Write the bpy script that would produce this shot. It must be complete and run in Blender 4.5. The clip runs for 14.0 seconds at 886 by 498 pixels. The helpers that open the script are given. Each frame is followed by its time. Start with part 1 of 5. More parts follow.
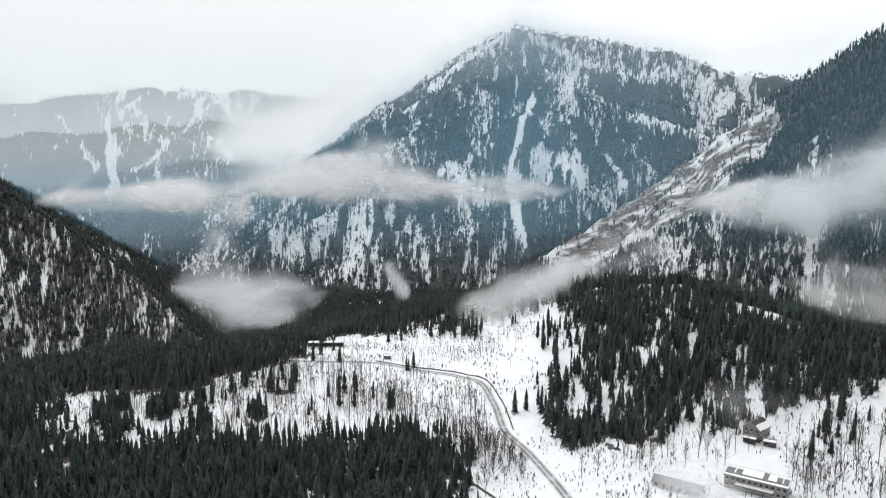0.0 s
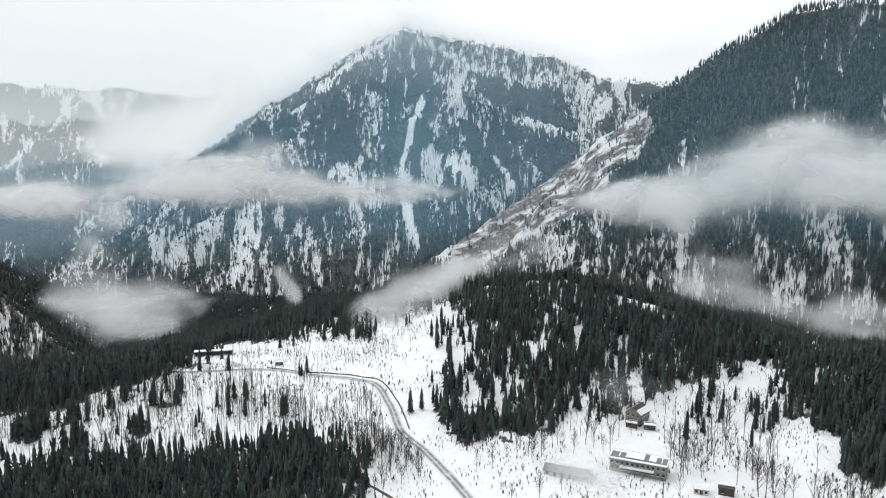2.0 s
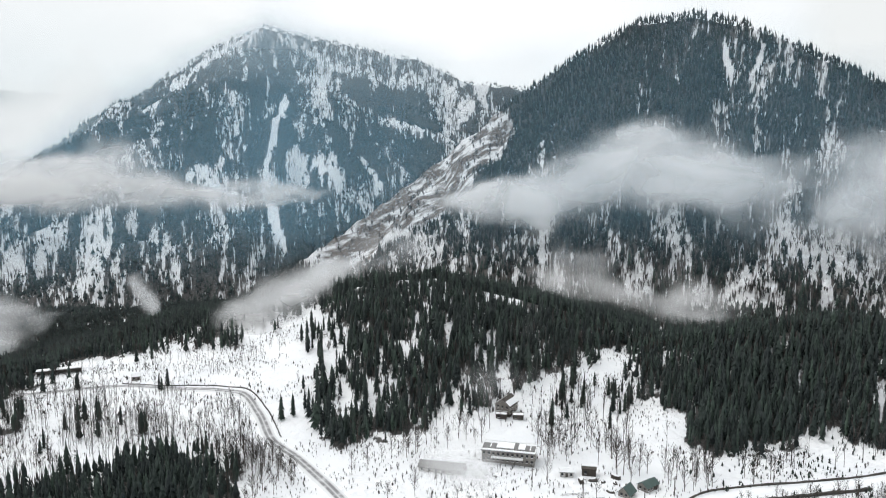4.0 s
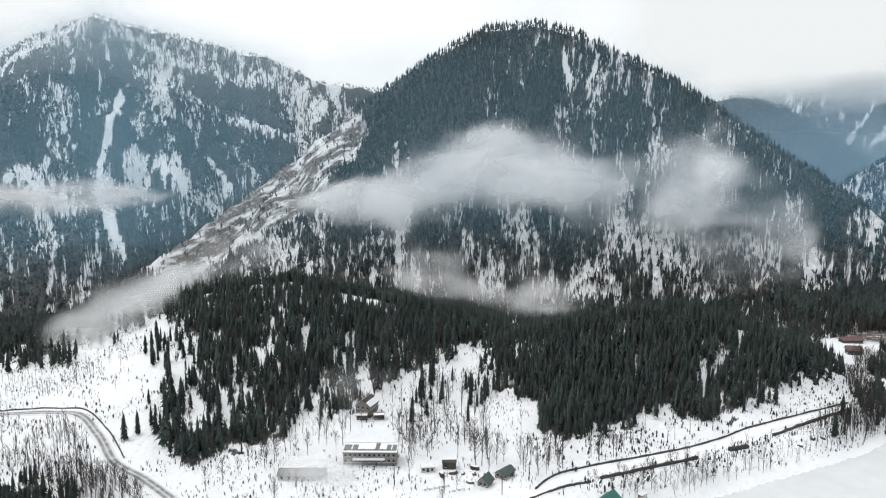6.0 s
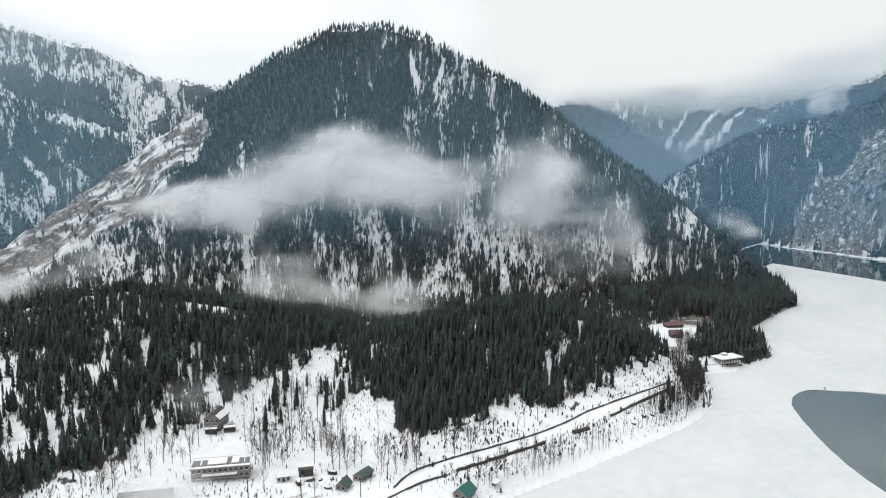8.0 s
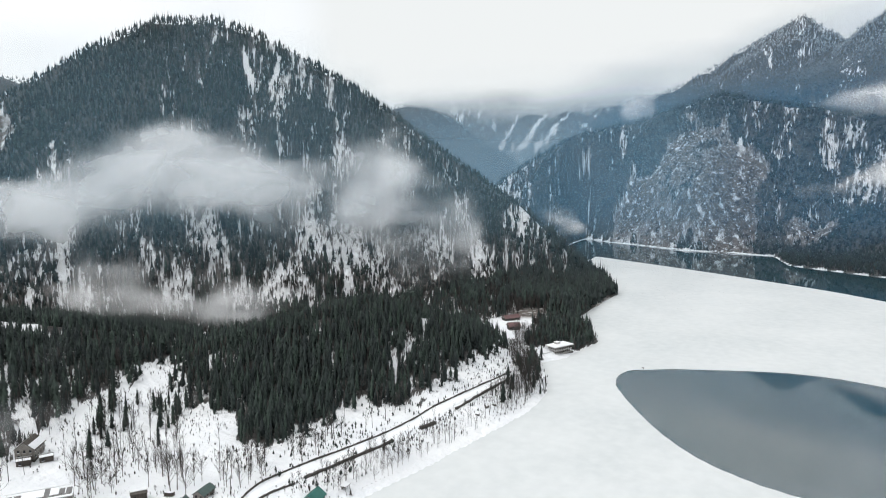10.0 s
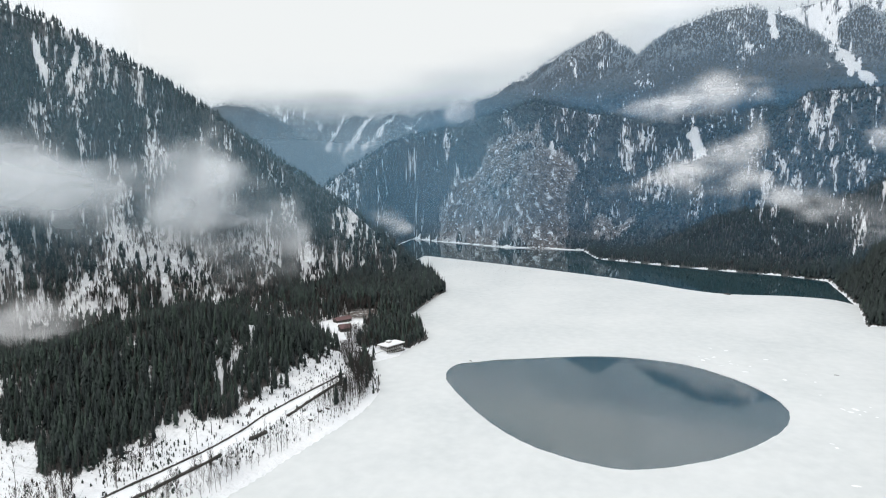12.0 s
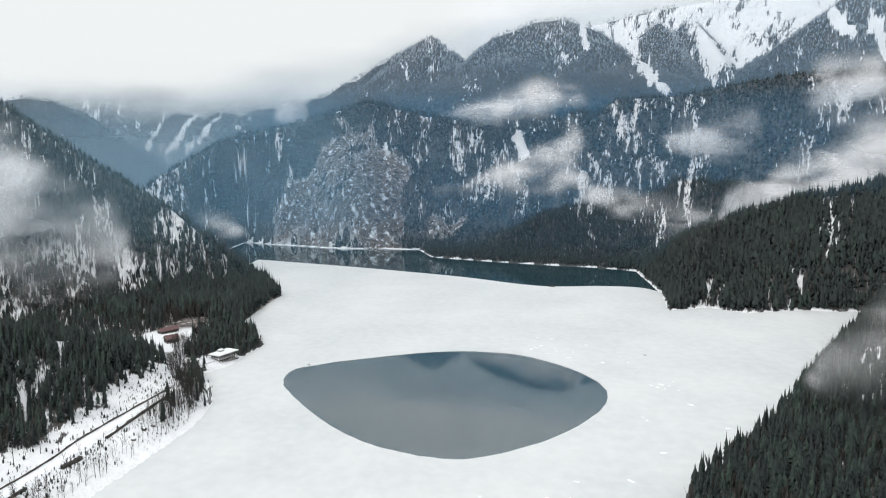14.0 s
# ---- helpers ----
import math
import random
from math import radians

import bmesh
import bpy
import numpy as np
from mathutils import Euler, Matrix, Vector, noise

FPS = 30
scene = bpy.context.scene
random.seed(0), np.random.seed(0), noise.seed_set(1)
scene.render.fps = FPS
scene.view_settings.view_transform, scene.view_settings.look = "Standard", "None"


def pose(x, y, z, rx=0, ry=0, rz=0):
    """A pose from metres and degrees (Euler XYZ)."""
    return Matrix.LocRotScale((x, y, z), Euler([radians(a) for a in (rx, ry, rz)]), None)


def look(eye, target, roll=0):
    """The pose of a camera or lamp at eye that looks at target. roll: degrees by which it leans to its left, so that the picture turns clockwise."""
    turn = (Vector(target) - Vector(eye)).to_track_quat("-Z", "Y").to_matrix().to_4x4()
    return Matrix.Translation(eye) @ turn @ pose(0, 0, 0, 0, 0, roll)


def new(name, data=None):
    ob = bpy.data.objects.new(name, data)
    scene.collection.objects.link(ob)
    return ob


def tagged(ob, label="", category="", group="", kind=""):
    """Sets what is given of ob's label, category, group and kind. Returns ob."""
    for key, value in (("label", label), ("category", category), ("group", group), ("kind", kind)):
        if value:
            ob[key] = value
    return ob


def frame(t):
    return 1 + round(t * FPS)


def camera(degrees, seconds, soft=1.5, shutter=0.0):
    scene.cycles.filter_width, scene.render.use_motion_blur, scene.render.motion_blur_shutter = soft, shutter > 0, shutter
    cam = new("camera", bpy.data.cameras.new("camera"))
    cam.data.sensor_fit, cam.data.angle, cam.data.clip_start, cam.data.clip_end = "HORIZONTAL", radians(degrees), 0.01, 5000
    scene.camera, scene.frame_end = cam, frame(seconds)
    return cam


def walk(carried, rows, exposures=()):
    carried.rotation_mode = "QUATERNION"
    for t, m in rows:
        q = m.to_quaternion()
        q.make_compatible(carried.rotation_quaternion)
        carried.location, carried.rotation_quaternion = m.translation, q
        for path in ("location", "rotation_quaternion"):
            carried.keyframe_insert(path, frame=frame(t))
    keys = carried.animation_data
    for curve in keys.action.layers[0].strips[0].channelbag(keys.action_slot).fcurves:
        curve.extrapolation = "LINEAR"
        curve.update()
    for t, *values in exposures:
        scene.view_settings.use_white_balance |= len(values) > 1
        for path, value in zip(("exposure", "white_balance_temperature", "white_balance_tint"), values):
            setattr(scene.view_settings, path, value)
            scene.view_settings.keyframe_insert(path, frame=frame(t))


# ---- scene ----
# ---- camera: a drone that hovers over the shore, sinks slowly and turns to its right ----
HOVER = (0.0, 0.0, 150.0)  # the middle of its hover
cam = camera(66.6, 14.0, 1.1)
# seconds, place, bearing (clockwise from north, +y), pitch, roll: it sinks and drifts a little
TURNS = [
    (0.0, -0.75, 0.23, 152.26, 0.02, -6.99, -0.27), (0.5, -0.62, 0.20, 152.00, 2.08, -6.93, -0.20), (1.0, -0.52, 0.18, 151.76, 4.32, -6.89, -0.21),
    (1.5, -0.43, 0.16, 151.54, 6.62, -6.85, -0.15), (2.0, -0.35, 0.14, 151.34, 9.18, -6.79, -0.12), (2.5, -0.28, 0.13, 151.15, 11.86, -6.75, -0.04),
    (5.0, -0.09, 0.09, 150.44, 26.32, -6.64, 0.16), (5.5, -0.06, 0.07, 150.32, 29.42, -6.63, 0.17), (6.0, -0.04, 0.05, 150.21, 32.51, -6.59, 0.10),
    (6.5, -0.02, 0.03, 150.11, 35.59, -6.57, 0.13), (7.0, 0.00, 0.00, 150.00, 38.72, -6.54, 0.09), (7.5, 0.02, -0.04, 149.89, 41.88, -6.50, 0.09),
    (10.0, 0.23, -0.38, 149.29, 58.39, -6.40, 0.31), (10.5, 0.30, -0.49, 149.14, 62.03, -6.38, 0.32), (11.0, 0.38, -0.61, 148.98, 65.65, -6.37, 0.37),
    (11.5, 0.48, -0.75, 148.81, 69.27, -6.37, 0.37), (12.0, 0.59, -0.91, 148.62, 72.85, -6.35, 0.36), (12.5, 0.72, -1.09, 148.41, 76.45, -6.35, 0.41),
    (13.0, 0.86, -1.28, 148.18, 80.01, -6.34, 0.42), (13.5, 1.03, -1.50, 147.92, 83.25, -6.33, 0.42), (14.0, 1.22, -1.74, 147.65, 86.69, -6.34, 0.42),
]
walk(cam, [(t, pose(x, y, z, 90 + pitch, roll, -bearing)) for t, x, y, z, bearing, pitch, roll in TURNS])
scene.cycles.transparent_max_bounces = 32

# ---- world: a bright overcast sky, a wide weak sun behind the cloud ----
SUN_UP, SUN_ROUND = radians(56), radians(-35)
world = bpy.data.worlds.new("overcast_sky")
scene.world = world
world.use_nodes = True
wn, wl = world.node_tree.nodes, world.node_tree.links
sky = wn.new("ShaderNodeTexSky")
sky.sky_type, sky.sun_disc, sky.sun_elevation, sky.sun_rotation = "NISHITA", False, SUN_UP, SUN_ROUND
sky_dim = wn.new("ShaderNodeMixRGB")
sky_dim.blend_type, sky_dim.inputs[0].default_value, sky_dim.inputs[2].default_value = "MULTIPLY", 1.0, (0.1, 0.1, 0.1, 1)
wl.new(sky.outputs[0], sky_dim.inputs[1])
sky_at = wn.new("ShaderNodeTexCoord")
sky_noise = wn.new("ShaderNodeTexNoise")
sky_noise.inputs["Scale"].default_value, sky_noise.inputs["Detail"].default_value = 2.2, 5.0
wl.new(sky_at.outputs["Generated"], sky_noise.inputs["Vector"])
sky_ramp = wn.new("ShaderNodeValToRGB")
sky_ramp.color_ramp.elements[0].position, sky_ramp.color_ramp.elements[0].color = 0.2, (0.82, 0.85, 0.86, 1)
sky_ramp.color_ramp.elements[1].position, sky_ramp.color_ramp.elements[1].color = 0.8, (0.98, 0.99, 0.995, 1)
# brighter round the veiled sun, greyer away from it
sky_dir = wn.new("ShaderNodeVectorMath")
sky_dir.operation, sky_dir.inputs[1].default_value = "DOT_PRODUCT", (-0.46 * 0.5, 0.66 * 0.5, 0.3 * 0.5)
wl.new(sky_at.outputs["Generated"], sky_dir.inputs[0])
sky_sum = wn.new("ShaderNodeMath")
sky_sum.operation = "ADD"
wl.new(sky_dir.outputs["Value"], sky_sum.inputs[0])
wl.new(sky_noise.outputs["Fac"], sky_sum.inputs[1])
wl.new(sky_sum.outputs[0], sky_ramp.inputs[0])
sky_mix = wn.new("ShaderNodeMixRGB")
sky_mix.inputs[0].default_value = 0.88
wl.new(sky_dim.outputs[0], sky_mix.inputs[1])
wl.new(sky_ramp.outputs[0], sky_mix.inputs[2])
wl.new(sky_mix.outputs[0], wn["Background"].inputs[0])
wn["Background"].inputs[1].default_value = 1.0
sun = new("sun", bpy.data.lights.new("sun", "SUN"))
sun.data.energy, sun.data.angle, sun.data.color = 1.2, radians(40), (1.0, 0.98, 0.95)
sun.matrix_world = look((0, 0, 0), (-math.sin(SUN_ROUND) * math.cos(SUN_UP), -math.cos(SUN_ROUND) * math.cos(SUN_UP), -math.sin(SUN_UP)))
scene.view_settings.exposure = 0.2

# ---- the lie of the land ----
# crest lines of the mountains, in metres over the lake
RIDGES = {
    "far_left": [(-2814, 2843, 474), (-2434, 3174, 568), (-2163, 3365, 650), (-1725, 3609, 777), (-1201, 3815, 847), (-602, 3954, 799), (-86, 3999, 730), (531, 3965, 698)],
    "low_left": [(-1451, 1518, -29), (-1340, 1807, 18), (-1143, 1996, 39), (-939, 2100, 39), (-704, 2190, 55), (-497, 2246, 36)],
    "main_peak": [(-521, 2189, 64), (-377, 2269, 172), (-166, 2344, 312), (-52, 2399, 462), (124, 2397, 577), (239, 2388, 633), (335, 2377, 609), (581, 2432, 590), (815, 2416, 551), (955, 2364, 478), (1090, 2361, 469), (1363, 2330, 444)],
    "main_face": [(248, 2387, 617), (388, 2216, 425), (557, 2025, 320), (685, 1826, 252)],
    "spur": [(-196, 2241, 206), (-312, 2026, 132), (-325, 1770, 100), (-390, 1634, 23), (-447, 1495, -44), (-464, 1374, -74)],
    "left_slope": [(-938, 900, 351), (-734, 950, 202), (-603, 920, 118), (-523, 910, 73), (-434, 879, 24), (-354, 827, -19), (-298, 785, -46)],
    "dome": [(66, 958, -20), (128, 992, 11), (205, 1019, 52), (335, 1037, 136), (481, 1022, 251), (605, 978, 341), (675, 931, 385), (741, 879, 391), (796, 830, 371), (879, 710, 291), (904, 644, 242), (922, 523, 157), (914, 431, 103), (879, 359, 58)],
    "hill_one": [(90, 593, 15), (119, 578, 44), (153, 554, 56), (186, 528, 61), (229, 495, 50), (277, 452, 39), (295, 416, 22)],
    "hill_two": [(285, 387, 20), (320, 365, 31), (356, 344, 40), (398, 311, 48), (433, 279, 38), (446, 247, 20), (450, 228, 3)],
    "far_v": [(2180, 1960, 380), (2300, 1830, 400), (2382, 1740, 422), (2427, 1677, 438), (2476, 1603, 430), (2535, 1508, 386), (2548, 1386, 288), (2555, 1262, 192)],
    "snow_v": [(3601, 2349, 667), (3813, 1987, 682), (3930, 1744, 706), (4034, 1488, 729), (4160, 1087, 767), (4257, 605, 798)],
    "peak_two": [(2532, 937, 305), (2671, 841, 380), (2828, 641, 483), (2913, 463, 598), (2979, 351, 675), (2992, 221, 745), (2997, 124, 629), (3000, -6, 566)],
    "peak_three": [(2592, 198, 452), (2648, 109, 560), (2699, -63, 682), (2692, -202, 731), (2681, -318, 738), (2665, -433, 691), (2543, -543, 548), (2373, -611, 404)],
    "snow_right": [(3497, -140, 845), (3452, -580, 884), (3416, -762, 921), (3337, -1056, 955), (3214, -1387, 992), (3057, -1704, 1036), (2780, -2126, 1027)],
    "tooth_one": [(2910, -730, 764), (2702, -734, 626), (2493, -739, 510), (2288, -726, 416)],
    "tooth_mid": [(3024, -888, 811), (2814, -891, 690), (2557, -873, 559), (2360, -830, 472)],
    "tooth_two": [(2627, -1449, 882), (2518, -1226, 721), (2384, -1037, 601), (2206, -811, 448)],
    "front_one": [(1337, 680, 117), (1413, 661, 161), (1543, 585, 235), (1651, 483, 268), (1756, 291, 337), (1771, 176, 311), (1750, 0, 272), (1694, -139, 249), (1630, -253, 229)],
    "front_two": [(1611, -172, 202), (1583, -232, 258), (1551, -301, 311), (1521, -429, 312), (1486, -536, 330), (1447, -634, 344), (1374, -779, 343), (1205, -893, 341)],
    "promontory": [(776, -194, 22), (828, -233, 45), (883, -291, 63), (917, -360, 86), (922, -412, 105), (912, -479, 120), (900, -520, 129), (863, -650, 163)],
    "near_right": [(390, -310, 55), (500, -365, 80), (610, -460, 105), (760, -640, 150)],
    "south_ring": [(500, -1900, 600), (-600, -2000, 650), (-1800, -1500, 600), (-2600, 200, 600), (-2800, 1600, 520)],
}
# slope of the sides, depth and spacing of the gullies, share of snowy gaps in the forest
SIDES = {
    "far_left": (0.55, 60, 260, 0.2), "low_left": (0.5, 25, 160, 0.1), "main_peak": (0.74, 50, 170, 0.27),
    "main_face": (0.72, 30, 130, 0.24), "spur": (0.78, 30, 120, 0.2), "left_slope": (0.72, 16, 70, 0.18),
    "dome": (0.90, 26, 85, -0.05), "hill_one": (0.27, 4, 60, 0.2), "hill_two": (0.36, 3, 50, 0.1),
    "far_v": (0.75, 40, 200, -0.1), "snow_v": (0.6, 80, 240, 0.12), "peak_two": (0.7, 50, 200, 0.06),
    "peak_three": (0.7, 40, 200, 0.02), "snow_right": (0.72, 70, 220, 0.64), "tooth_one": (0.75, 20, 150, 0.05),
    "tooth_mid": (0.9, 20, 120, 0.3),
    "tooth_two": (0.75, 20, 150, 0.05), "front_one": (0.72, 30, 110, 0.15), "front_two": (0.72, 30, 120, 0.07),
    "promontory": (0.42, 8, 50, 0.16), "near_right": (0.6, 8, 60, 0.1), "south_ring": (0.5, 60, 250, 0.3),
}
RIDGE_NAMES = list(RIDGES)
SHORE = [(150, 175), (200, 186), (237, 188), (282, 181), (329, 176), (375, 170), (417, 174), (457, 194), (482, 209), (504, 197), (536, 195), (570, 189),
         (614, 215), (647, 240), (701, 244), (766, 246), (813, 247), (912, 298), (1082, 381), (1331, 513), (1467, 527), (1337, 284),
         (1322, 122), (1197, 85), (1138, -20), (1098, -102), (1068, -179), (1027, -236), (835, -224), (729, -202), (746, -249),
         (717, -281), (734, -347), (727, -379), (728, -408), (524, -258), (432, -197), (358, -141), (306, -97), (200, -60), (90, 60)]


def hashed(ix, iy, seed):
    n = (ix.astype(np.int64) * 374761393 + iy.astype(np.int64) * 668265263 + seed * 974634777) & 0x7FFFFFFF
    n = ((n ^ (n >> 13)) * 1274126177) & 0x7FFFFFFF
    return ((n ^ (n >> 16)) & 0xFFFF) / 65535.0


def soft_noise(x, y, seed=0):
    """Smooth value noise from 0 to 1."""
    ix, iy = np.floor(x), np.floor(y)
    fx, fy = x - ix, y - iy
    fx, fy = fx * fx * (3 - 2 * fx), fy * fy * (3 - 2 * fy)
    a, b = hashed(ix, iy, seed), hashed(ix + 1, iy, seed)
    c, d = hashed(ix, iy + 1, seed), hashed(ix + 1, iy + 1, seed)
    return (a + (b - a) * fx) * (1 - fy) + (c + (d - c) * fx) * fy


def cloudy(x, y, seed=0, octaves=4):
    total, size, weight = 0.0, 1.0, 0.0
    for o in range(octaves):
        total = total + soft_noise(x * 2 ** o + 17 * o, y * 2 ** o + 5 * o, seed + o) * size
        weight += size
        size *= 0.5
    return total / weight


def ease(lo, hi, v):
    u = np.clip((v - lo) / (hi - lo), 0, 1)
    return u * u * (3 - 2 * u)


def along(points, x, y):
    """Distance to a line of points, the way along it, its height there and the side."""
    best = np.full(x.shape, 1e9)
    way, high, side = np.zeros(x.shape), np.zeros(x.shape), np.zeros(x.shape)
    gone = 0.0
    for p, q in zip(points, points[1:]):
        dx, dy = q[0] - p[0], q[1] - p[1]
        length = math.hypot(dx, dy)
        u = np.clip(((x - p[0]) * dx + (y - p[1]) * dy) / length ** 2, 0, 1)
        d = np.hypot(x - p[0] - u * dx, y - p[1] - u * dy)
        near = d < best
        best = np.where(near, d, best)
        way = np.where(near, gone + u * length, way)
        if len(p) > 2:
            high = np.where(near, p[2] + u * (q[2] - p[2]), high)
        side = np.where(near, np.sign((x - p[0]) * dy - (y - p[1]) * dx), side)
        gone += length
    return best, way, high, side


def roof_of(points, x, y, slope):
    """The highest of the slopes that fall from each stretch of a crest line, and the distance to that stretch."""
    best, off = np.full(x.shape, -1e9), np.zeros(x.shape)
    for p, q in zip(points, points[1:]):
        dx, dy = q[0] - p[0], q[1] - p[1]
        u = np.clip(((x - p[0]) * dx + (y - p[1]) * dy) / (dx * dx + dy * dy), 0, 1)
        d = np.hypot(x - p[0] - u * dx, y - p[1] - u * dy)
        tent = p[2] + u * (q[2] - p[2]) - slope * d * (1 - 0.12 * ease(0, 900, d))
        won = tent > best
        best, off = np.where(won, tent, best), np.where(won, d, off)
    return best, off


def inside(points, x, y):
    """Signed distance to a closed outline: negative inside."""
    d = along(points + points[:1], x, y)[0]
    odd = np.zeros(x.shape, bool)
    for p, q in zip(points, points[1:] + points[:1]):
        if p[1] != q[1]:
            odd ^= ((p[1] > y) != (q[1] > y)) & (x < (q[0] - p[0]) * (y - p[1]) / (q[1] - p[1]) + p[0])
    return np.where(odd, -d, d)


def floor_of_valley(x, y):
    sd = inside(SHORE, x, y) + 2 * (cloudy(x / 25, y / 25, 3) - 0.5)
    r = np.hypot(x, y)
    turn = np.degrees(np.arctan2(x, y))
    left = ease(30, -10, turn) * (y > 0)
    # the gorge below the meadows
    brink = 560 + 190 * ease(-12, 0, turn) + 30 * (cloudy(x / 60, y / 60, 15) - 0.5)
    gorge = 75 * ease(0, 130, r - brink) * ease(16, 6, turn) * ease(-75, -60, turn)
    z = np.where(sd > 0, 0.3 + 4.5 * ease(0, 22, sd) + 0.02 * np.minimum(sd, 150), -7 * ease(0, 30, -sd) - 0.05)
    z = z + 1.2 * (cloudy(x / 30, y / 30, 9) - 0.5) * ease(10, 40, sd)
    return z - left * np.clip(0.04 * (r - 500), 0, 50) - gorge, sd


def land(x, y):
    """Height of the ground, and which ridge shapes it: its number and the distance from it."""
    x, y = np.asarray(x, float), np.asarray(y, float)
    base, sd = floor_of_valley(x, y)
    r, bearing = np.hypot(x, y) + 1e-6, np.arctan2(x, y)
    h = base.copy()
    which, offs = np.full(x.shape, -1), np.zeros(x.shape)
    for n, name in enumerate(RIDGE_NAMES):
        slope, deep, apart, _ = SIDES[name]
        tent, d = roof_of(RIDGES[name], x, y, slope)
        mean = sum(math.hypot(q[0], q[1]) for q in RIDGES[name]) / len(RIDGES[name])
        wave = np.abs(2 * soft_noise(bearing * mean / apart + 0.3 * np.log(r), np.log(r) * mean / (apart * 4), n) - 1)
        rough = (cloudy(x / (apart * 0.6), y / (apart * 0.6), n + 50) - 0.5) * 2
        cut = np.minimum(d * 0.22, deep)
        tent = tent - cut * (0.75 - wave) * 0.8 + cut * rough * 0.7
        won = tent > h
        which, offs = np.where(won, n, which), np.where(won, d, offs)
        k = 14.0
        u = np.clip(0.5 + 0.5 * (tent - h) / k, 0, 1)
        h = h * (1 - u) + tent * u + k * u * (1 - u) * 0.5
    # slopes run out at the waterline
    h = base + np.maximum(h - base, 0) * ease(-1, 40 + 50 * ease(900, 1300, r), sd)
    return h, which, offs, base, sd

# ---- materials ----
def material(name):
    m = bpy.data.materials.new(name)
    m.use_nodes = True
    return m, m.node_tree.nodes, m.node_tree.links, m.node_tree.nodes["Principled BSDF"]


def attribute(nodes, name):
    a = nodes.new("ShaderNodeAttribute")
    a.attribute_name = name
    return a.outputs["Fac"]


def mixed(nodes, links, factor, a, b):
    """A colour between a and b; each may be a colour or a socket."""
    m = nodes.new("ShaderNodeMixRGB")
    for socket, value in zip(m.inputs, (factor, a, b)):
        if isinstance(value, bpy.types.NodeSocket):
            links.new(value, socket)
        elif isinstance(value, (int, float)):
            socket.default_value = value
        else:
            socket.default_value = (*value, 1)
    return m.outputs[0]


def grain(nodes, links, scale, lo, hi, detail=4.0, stretch=(1, 1, 1), space="Object", twist=0.0):
    """Noise at a size of 1/scale metres, spread from 0 at lo to 1 at hi."""
    c, p, n, r = (nodes.new("ShaderNode" + k) for k in ("TexCoord", "Mapping", "TexNoise", "MapRange"))
    p.inputs["Scale"].default_value = stretch
    n.inputs["Scale"].default_value, n.inputs["Detail"].default_value, n.inputs["Distortion"].default_value = scale, detail, twist
    r.inputs["From Min"].default_value, r.inputs["From Max"].default_value = lo, hi
    links.new(c.outputs[space], p.inputs["Vector"])
    links.new(p.outputs[0], n.inputs["Vector"])
    links.new(n.outputs["Fac"], r.inputs["Value"])
    return r.outputs[0]


def sums(nodes, links, kind, a, b):
    m = nodes.new("ShaderNodeMath")
    m.operation, m.use_clamp = kind, True
    for socket, value in zip(m.inputs, (a, b)):
        if isinstance(value, bpy.types.NodeSocket):
            links.new(value, socket)
        else:
            socket.default_value = value
    return m.outputs[0]


def relief(nodes, links, shader, height, strength, distance):
    b = nodes.new("ShaderNodeBump")
    b.inputs["Strength"].default_value, b.inputs["Distance"].default_value = strength, distance
    links.new(height, b.inputs["Height"])
    links.new(b.outputs[0], shader.inputs["Normal"])


def plain(name, a, b, scale=1.0, rough=0.8, bump=0.0, metal=0.0, stretch=(1, 1, 1)):
    """A surface that varies between two colours at two sizes."""
    m, n, l, s = material(name)
    both = sums(n, l, "ADD", sums(n, l, "MULTIPLY", grain(n, l, scale, 0.3, 0.7, 5, stretch), 0.6),
                sums(n, l, "MULTIPLY", grain(n, l, scale * 7, 0.3, 0.7, 3, stretch), 0.4))
    l.new(mixed(n, l, both, a, b), s.inputs["Base Color"])
    s.inputs["Roughness"].default_value, s.inputs["Metallic"].default_value = rough, metal
    if bump:
        relief(n, l, s, both, 0.6, bump)
    return m


